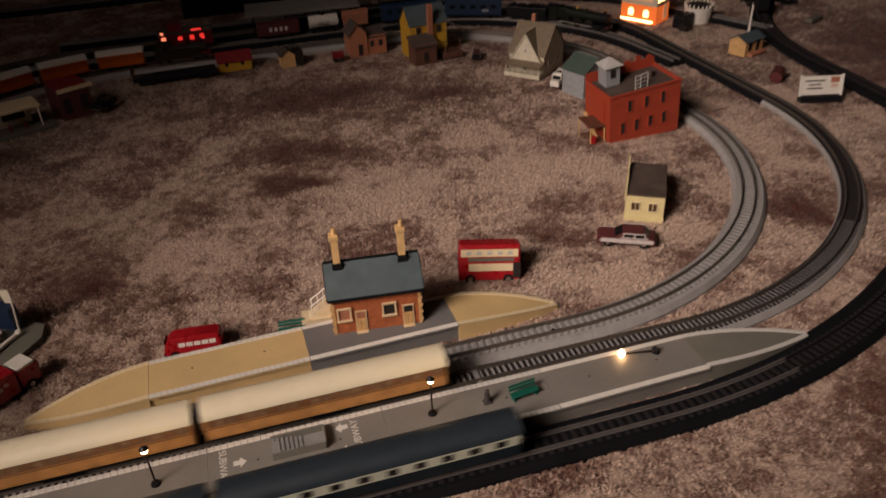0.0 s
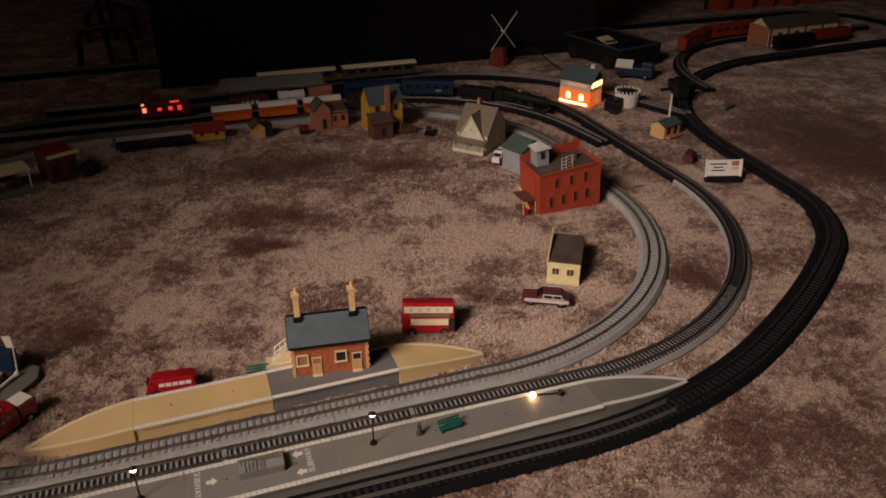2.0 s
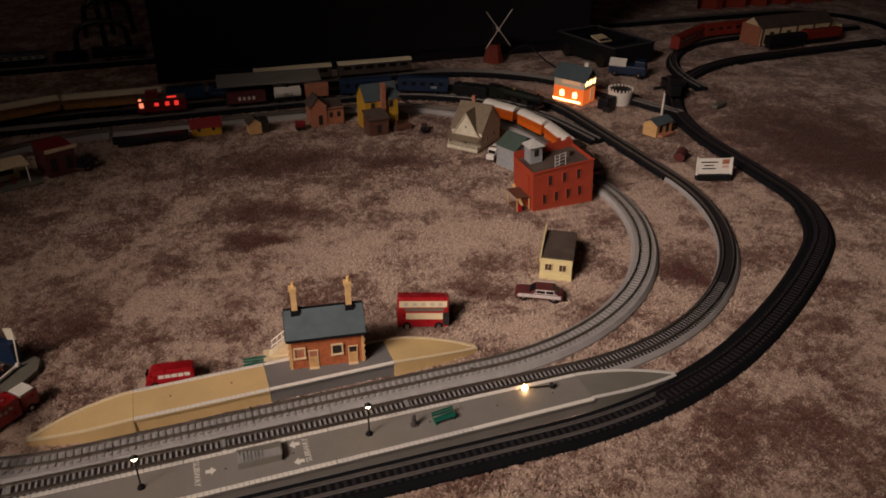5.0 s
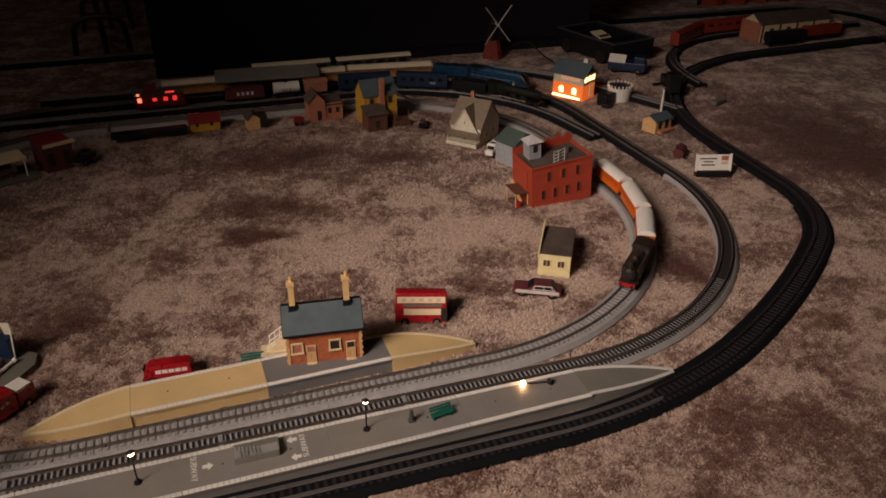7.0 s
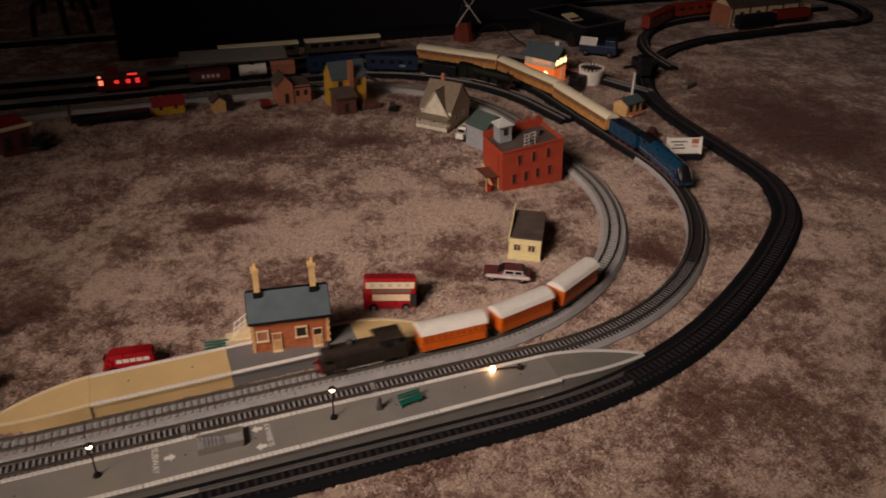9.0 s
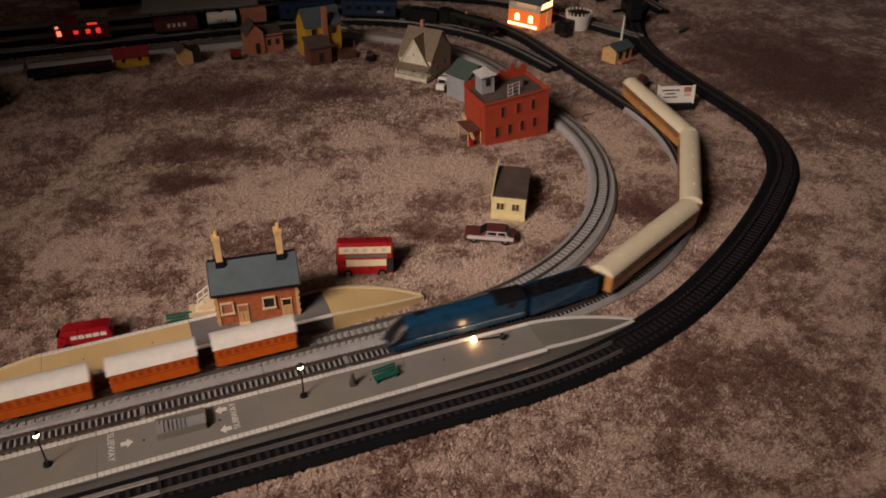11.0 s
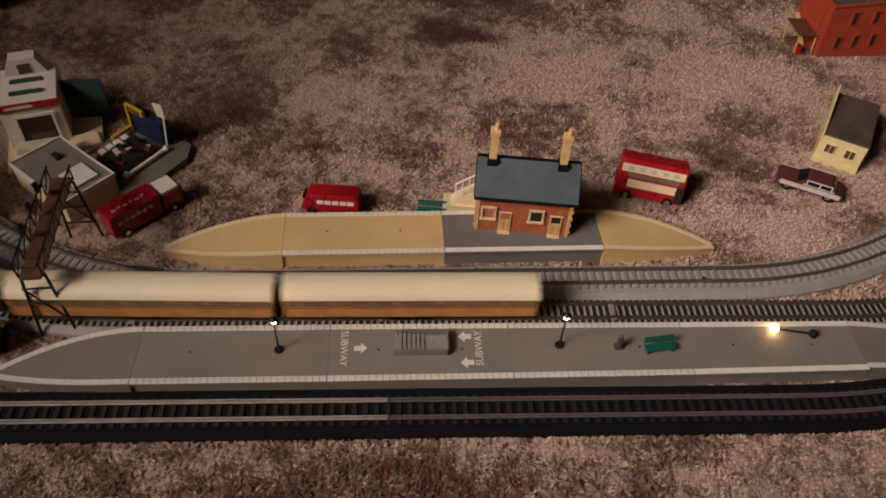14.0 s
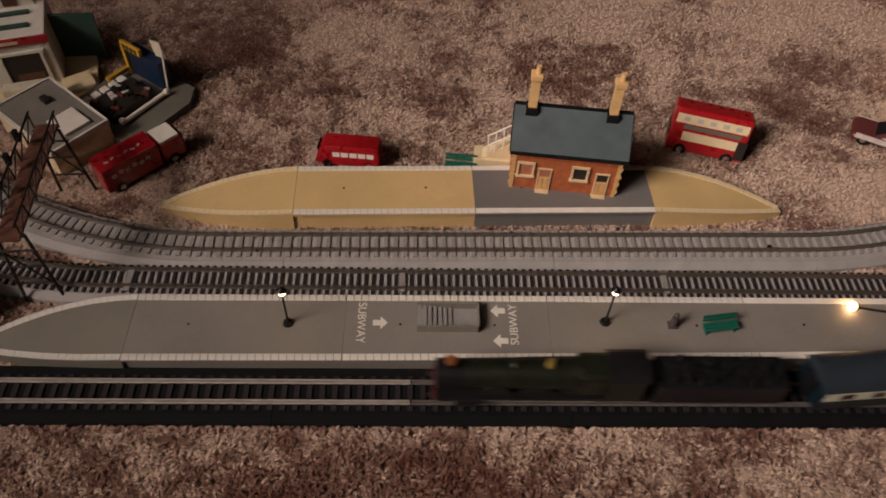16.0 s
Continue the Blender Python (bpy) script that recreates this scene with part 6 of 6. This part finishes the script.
def ambulance():
    t = thing("white_ambulance", pose(0.702, 0.775, 0, 0, 0, 225), "small white ambulance with dark windows", "toy van")
    part("body", box(B(), (-0.006, 0, 0.0165), (0.036, 0.02, 0.022), bevel=0.002), WHITE, t)
    part("bonnet", box(B(), (0.018, 0, 0.011), (0.014, 0.019, 0.012), bevel=0.002), WHITE, t)
    part("windscreen", box(B(), (0.0125, 0, 0.021), (0.001, 0.016, 0.009), ry=-20), GLASS, t)
    part("roof_lamp", box(B(), (0.004, 0, 0.029), (0.005, 0.014, 0.003)), CHROME, t)
    road_wheels(t, (-0.014, 0.015), 0.009, 0.005)


ambulance()

t = thing("dark_parked_car", pose(-0.165, 1.0, 0, 0, 0, 240), "dark parked toy car with a pale bumper", "toy car")
part("body", box(B(), (0, 0, 0.011), (0.05, 0.024, 0.012), bevel=0.002), BLACK, t)
part("cabin", box(B(), (-0.004, 0, 0.02), (0.026, 0.021, 0.009), taper=0.8), GLASS, t)
part("bumper", box(B(), (0.026, 0, 0.0075), (0.002, 0.022, 0.003)), CHROME, t)
road_wheels(t, (-0.015, 0.015), 0.0105, 0.0055)

# ---- parked rolling stock ----


def wagon(line, s, name, label, L, body, category, height=0.022, roof=None, group=""):
    t = thing(name, place(line, s, L * 0.3), label, category, group)
    part("underframe", box(B(), (0, 0, 0.007), (L, 0.022, 0.004)), BLACK, t)
    part("body", box(B(), (0, 0, 0.009 + height / 2), (L - 0.002, 0.03, height), bevel=0.0008), body, t)
    if roof:
        part("roof", arc_roof(B(), -L / 2, L / 2, 0.0162, 0.0095 + height, 0.007), roof, t)
    wheels(t, (-L * 0.3, L * 0.3))
    return t


def parked():
    w = wagon(YARD, 0.45, "lit_caboose", "dark red caboose with glowing red windows", 0.12, DEEP_RED, "railway wagon", 0.03, BROWN_ROOF)
    part("cupola", box(B(), (-0.02, 0, 0.052), (0.03, 0.026, 0.016)), DEEP_RED, w)
    for x, m, h in ((-0.048, PINK_LIGHT, 0.012), (-0.012, RED_LIGHT, 0.008), (0.014, RED_LIGHT, 0.01), (0.036, RED_LIGHT, 0.012)):
        part("lit_window", box(B(), (x, -0.0156, 0.028), (0.01, 0.001, h)), m, w, "glowing window")
    part("end_lamp", box(B(), (-0.05, -0.0156, 0.042), (0.007, 0.001, 0.006)), PINK_LIGHT, w)
    # added glowing strip stands for the red light under the eave
    part("roof_glow", box(B(), (0.026, -0.013, 0.044), (0.022, 0.003, 0.004)), RED_LIGHT, w, "red glow under the eave")
    w = wagon(YARD, 0.66, "maroon_coal_wagon", "maroon open coal wagon with pale lettering bars", 0.1, MAROON, "railway wagon", 0.026)
    for k in range(4):
        part("letter_bar", box(B(), (-0.018 + k * 0.012, -0.0154, 0.022), (0.007, 0.0008, 0.009)), WHITE, w)
    t = thing("milk_tank_wagon", place(YARD, 0.768, 0.026), "white cylindrical tank wagon with dark bars of lettering", "railway wagon")
    part("underframe", box(B(), (0, 0, 0.007), (0.075, 0.022, 0.004)), BLACK, t)
    part("tank", rod(B(), (-0.034, 0, 0.025), (0.034, 0, 0.025), 0.0145, n=20), WHITE, t, "white tank", True)
    part("filler", rod(B(), (0, 0, 0.038), (0, 0, 0.044), 0.005), BLACK, t)
    lettering("lettering", "MILK", 0.0125, DARK, t, pose(0, -0.0149, 0.021, 84), "dark lettering")
    wheels(t, (-0.024, 0.024))
    wagon(YARD, 0.845, "brown_box_van", "terracotta box van parked in the yard", 0.062, CLAY, "railway wagon", 0.026, CLAY)
    for s in (0.98, 1.14):
        c = wagon(YARD, s, "blue_parked_coach", "dark blue parked coach with pale panels", 0.14, NAVY, "railway coach", 0.03, NAVY, "blue parked coaches")
        for k in range(5):
            part("window", box(B(), (-0.05 + k * 0.025, -0.0154, 0.029), (0.012, 0.001, 0.009)), GLASS, c)
        part("pale_panel", box(B(), (0.03, -0.0155, 0.02), (0.016, 0.001, 0.006)), GREY_WALL, c)
    black_tender("black tender of the parked green engine").matrix_basis = place(YARD, 1.275, 0.03)
    green_engine("dark green steam engine parked in the yard").matrix_basis = place(YARD, 1.41, 0.035)
    t = thing("long_flat_wagon", pose(-0.03, 1.118, 0, 0, 0, 2), "long dark flat wagon lying beside the sheds", "railway wagon")
    part("deck", box(B(), (0, 0, 0.012), (0.17, 0.03, 0.01), bevel=0.001), BLACK, t)
    for x in (-0.06, 0.06):
        part("bogie", box(B(), (x, 0, 0.004), (0.03, 0.022, 0.01)), IRON, t)
    t = thing("goods_canopy", pose(0.275, 1.43 - 0.13, 0, 0, 0, -3), "long grey roofed goods canopy in the yard", "canopy")
    part("roof", box(B(), (0, 0.035, 0.0655), (0.27, 0.085, 0.003), rx=6), ROOF_GREY, t, "long plain grey roof")
    for x in (-0.12, -0.04, 0.04, 0.12):
        part("post", rod(B(), (x, 0.06, -0.004), (x, 0.06, 0.066), 0.002), IRON, t)
    for k, s in enumerate((0.66, 0.9)):
        c = wagon(REAR, s, "cream_roofed_coach", "dark parked coach with a cream roof strip", 0.22, BROWN_ROOF, "railway coach", 0.03, IVORY, "cream-roofed parked coaches")
        for q in range(6):
            part("window", box(B(), (-0.085 + q * 0.034, -0.0154, 0.029), (0.022, 0.001, 0.01)), GLASS, c)
    for k, s in enumerate((0.6, 0.83)):
        c = wagon(SIDING, s, "red_diesel" if k == 0 else "red_diesel_coach", "dull red diesel unit parked on the siding", 0.21, DIESEL, "diesel train", 0.034, DIESEL, "red diesel train")
        for q in range(5):
            part("window", box(B(), (-0.08 + q * 0.04, 0.0154, 0.032), (0.02, 0.001, 0.008)), GLASS, c)
    for x, y, yaw, m, n in ((2.02, 1.36, 4, BLACK, "dark_goods_wagon"), (2.2, 1.39, 4, DIESEL, "red_goods_wagon")):
        t = thing(n, pose(x, y + 0.03, RAIL_TOP, 0, 0, yaw), "dull red goods wagon standing by the goods shed" if m is DIESEL else "low black goods wagon standing by the goods shed", "railway wagon", "red goods wagons")
        part("body", box(B(), (0, 0, 0.02), (0.16, 0.03, 0.03), bevel=0.002), m, t)
        part("underframe", box(B(), (0, 0, 0.0), (0.15, 0.022, 0.014)), BLACK, t)
        wheels(t, (-0.05, 0.05))


DIESEL = mat("dull_red_diesel", (0.24, 0.025, 0.012), 0.5)
parked()


def goods_shed():
    t = thing("goods_shed", pose(2.11, 1.49, 0, 0, 0, 3), "cream goods shed with dark pillars and slate roof", "goods shed")
    gabled(t, 0.32, 0.09, 0.058, 0.03, CREAM, BROWN_ROOF, along="x")
    for k in range(5):
        x = -0.15 + k * 0.075
        part("pillar", box(B(), (x, -0.0462, 0.028), (0.006, 0.003, 0.06)), RUST, t)
    for x in (-0.11, -0.036, 0.038, 0.11):
        opening(t, "window", x, -0.0456, 0.03, 0.016, 0.026, DARK, frame=RUST)
    part("end_wall", box(B(), (-0.162, 0, 0.03), (0.004, 0.09, 0.066)), CLAY, t)
    part("lean_to", box(B(), (0.19, 0, 0.02), (0.06, 0.07, 0.045)), CREAM, t)


goods_shed()


def semaphore():
    t = thing("signal_post", pose(1.212, 0.888, 0), "white signal post with dark arm beside the junction", "railway signal")
    part("post", rod(B(), (0, 0, -0.005), (0, 0, 0.075), 0.003, 0.0022), WHITE, t)
    part("lamp", ball(B(), (0.0, -0.004, 0.073), 0.004), CHROME, t)
    part("arm", box(B(), (-0.018, 0, 0.085), (0.036, 0.002, 0.008)), BLACK, t)
    part("ladder", box(B(), (0.004, 0.004, 0.04), (0.003, 0.002, 0.08)), IRON, t)
    part("base", box(B(), (0, 0, 0.001), (0.016, 0.016, 0.006)), BLACK, t)


semaphore()


def debris():
    t = thing("point_lever_box", pose(1.128, 1.02, 0, 0, 0, 30), "black point motor box on the carpet", "point motor")
    part("case", box(B(), (0, 0, 0.012), (0.05, 0.03, 0.03), bevel=0.004), BLACK, t)
    part("arm", box(B(), (-0.025, -0.02, 0.005), (0.03, 0.02, 0.012), bevel=0.002), IRON, t)
    t = thing("black_shunter", pose(1.33, 1.03, 0.0118, 0, 0, 75), "small black shunting engine in shadow", "locomotive")
    part("body", box(B(), (0, 0, 0.022), (0.09, 0.03, 0.03), bevel=0.003), BLACK, t)
    part("cab", box(B(), (-0.02, 0, 0.045), (0.035, 0.03, 0.02), bevel=0.002), BLACK, t)
    wheels(t, (-0.025, 0.025), 0.0075)
    t = thing("dark_toy_engine", pose(-0.335, -0.015, 0, 0, 0, 20), "dark toy engine standing at the platform end", "toy locomotive")
    part("body", box(B(), (0, 0, 0.016), (0.07, 0.032, 0.028), bevel=0.004), BLACK, t)
    part("lamp", ball(B(), (0.036, 0.006, 0.016), 0.005), CHROME, t)
    wheels(t, (-0.02, 0.02), 0.007)
    t = thing("coupler_tool", pose(1.42, 0.93, 0.001, 0, 0, 25), "small pale wooden piece lying on the carpet", "wood piece")
    part("piece", box(B(), (0, 0, 0.003), (0.05, 0.016, 0.01), bevel=0.002), OLIVE, t)


debris()

motions()
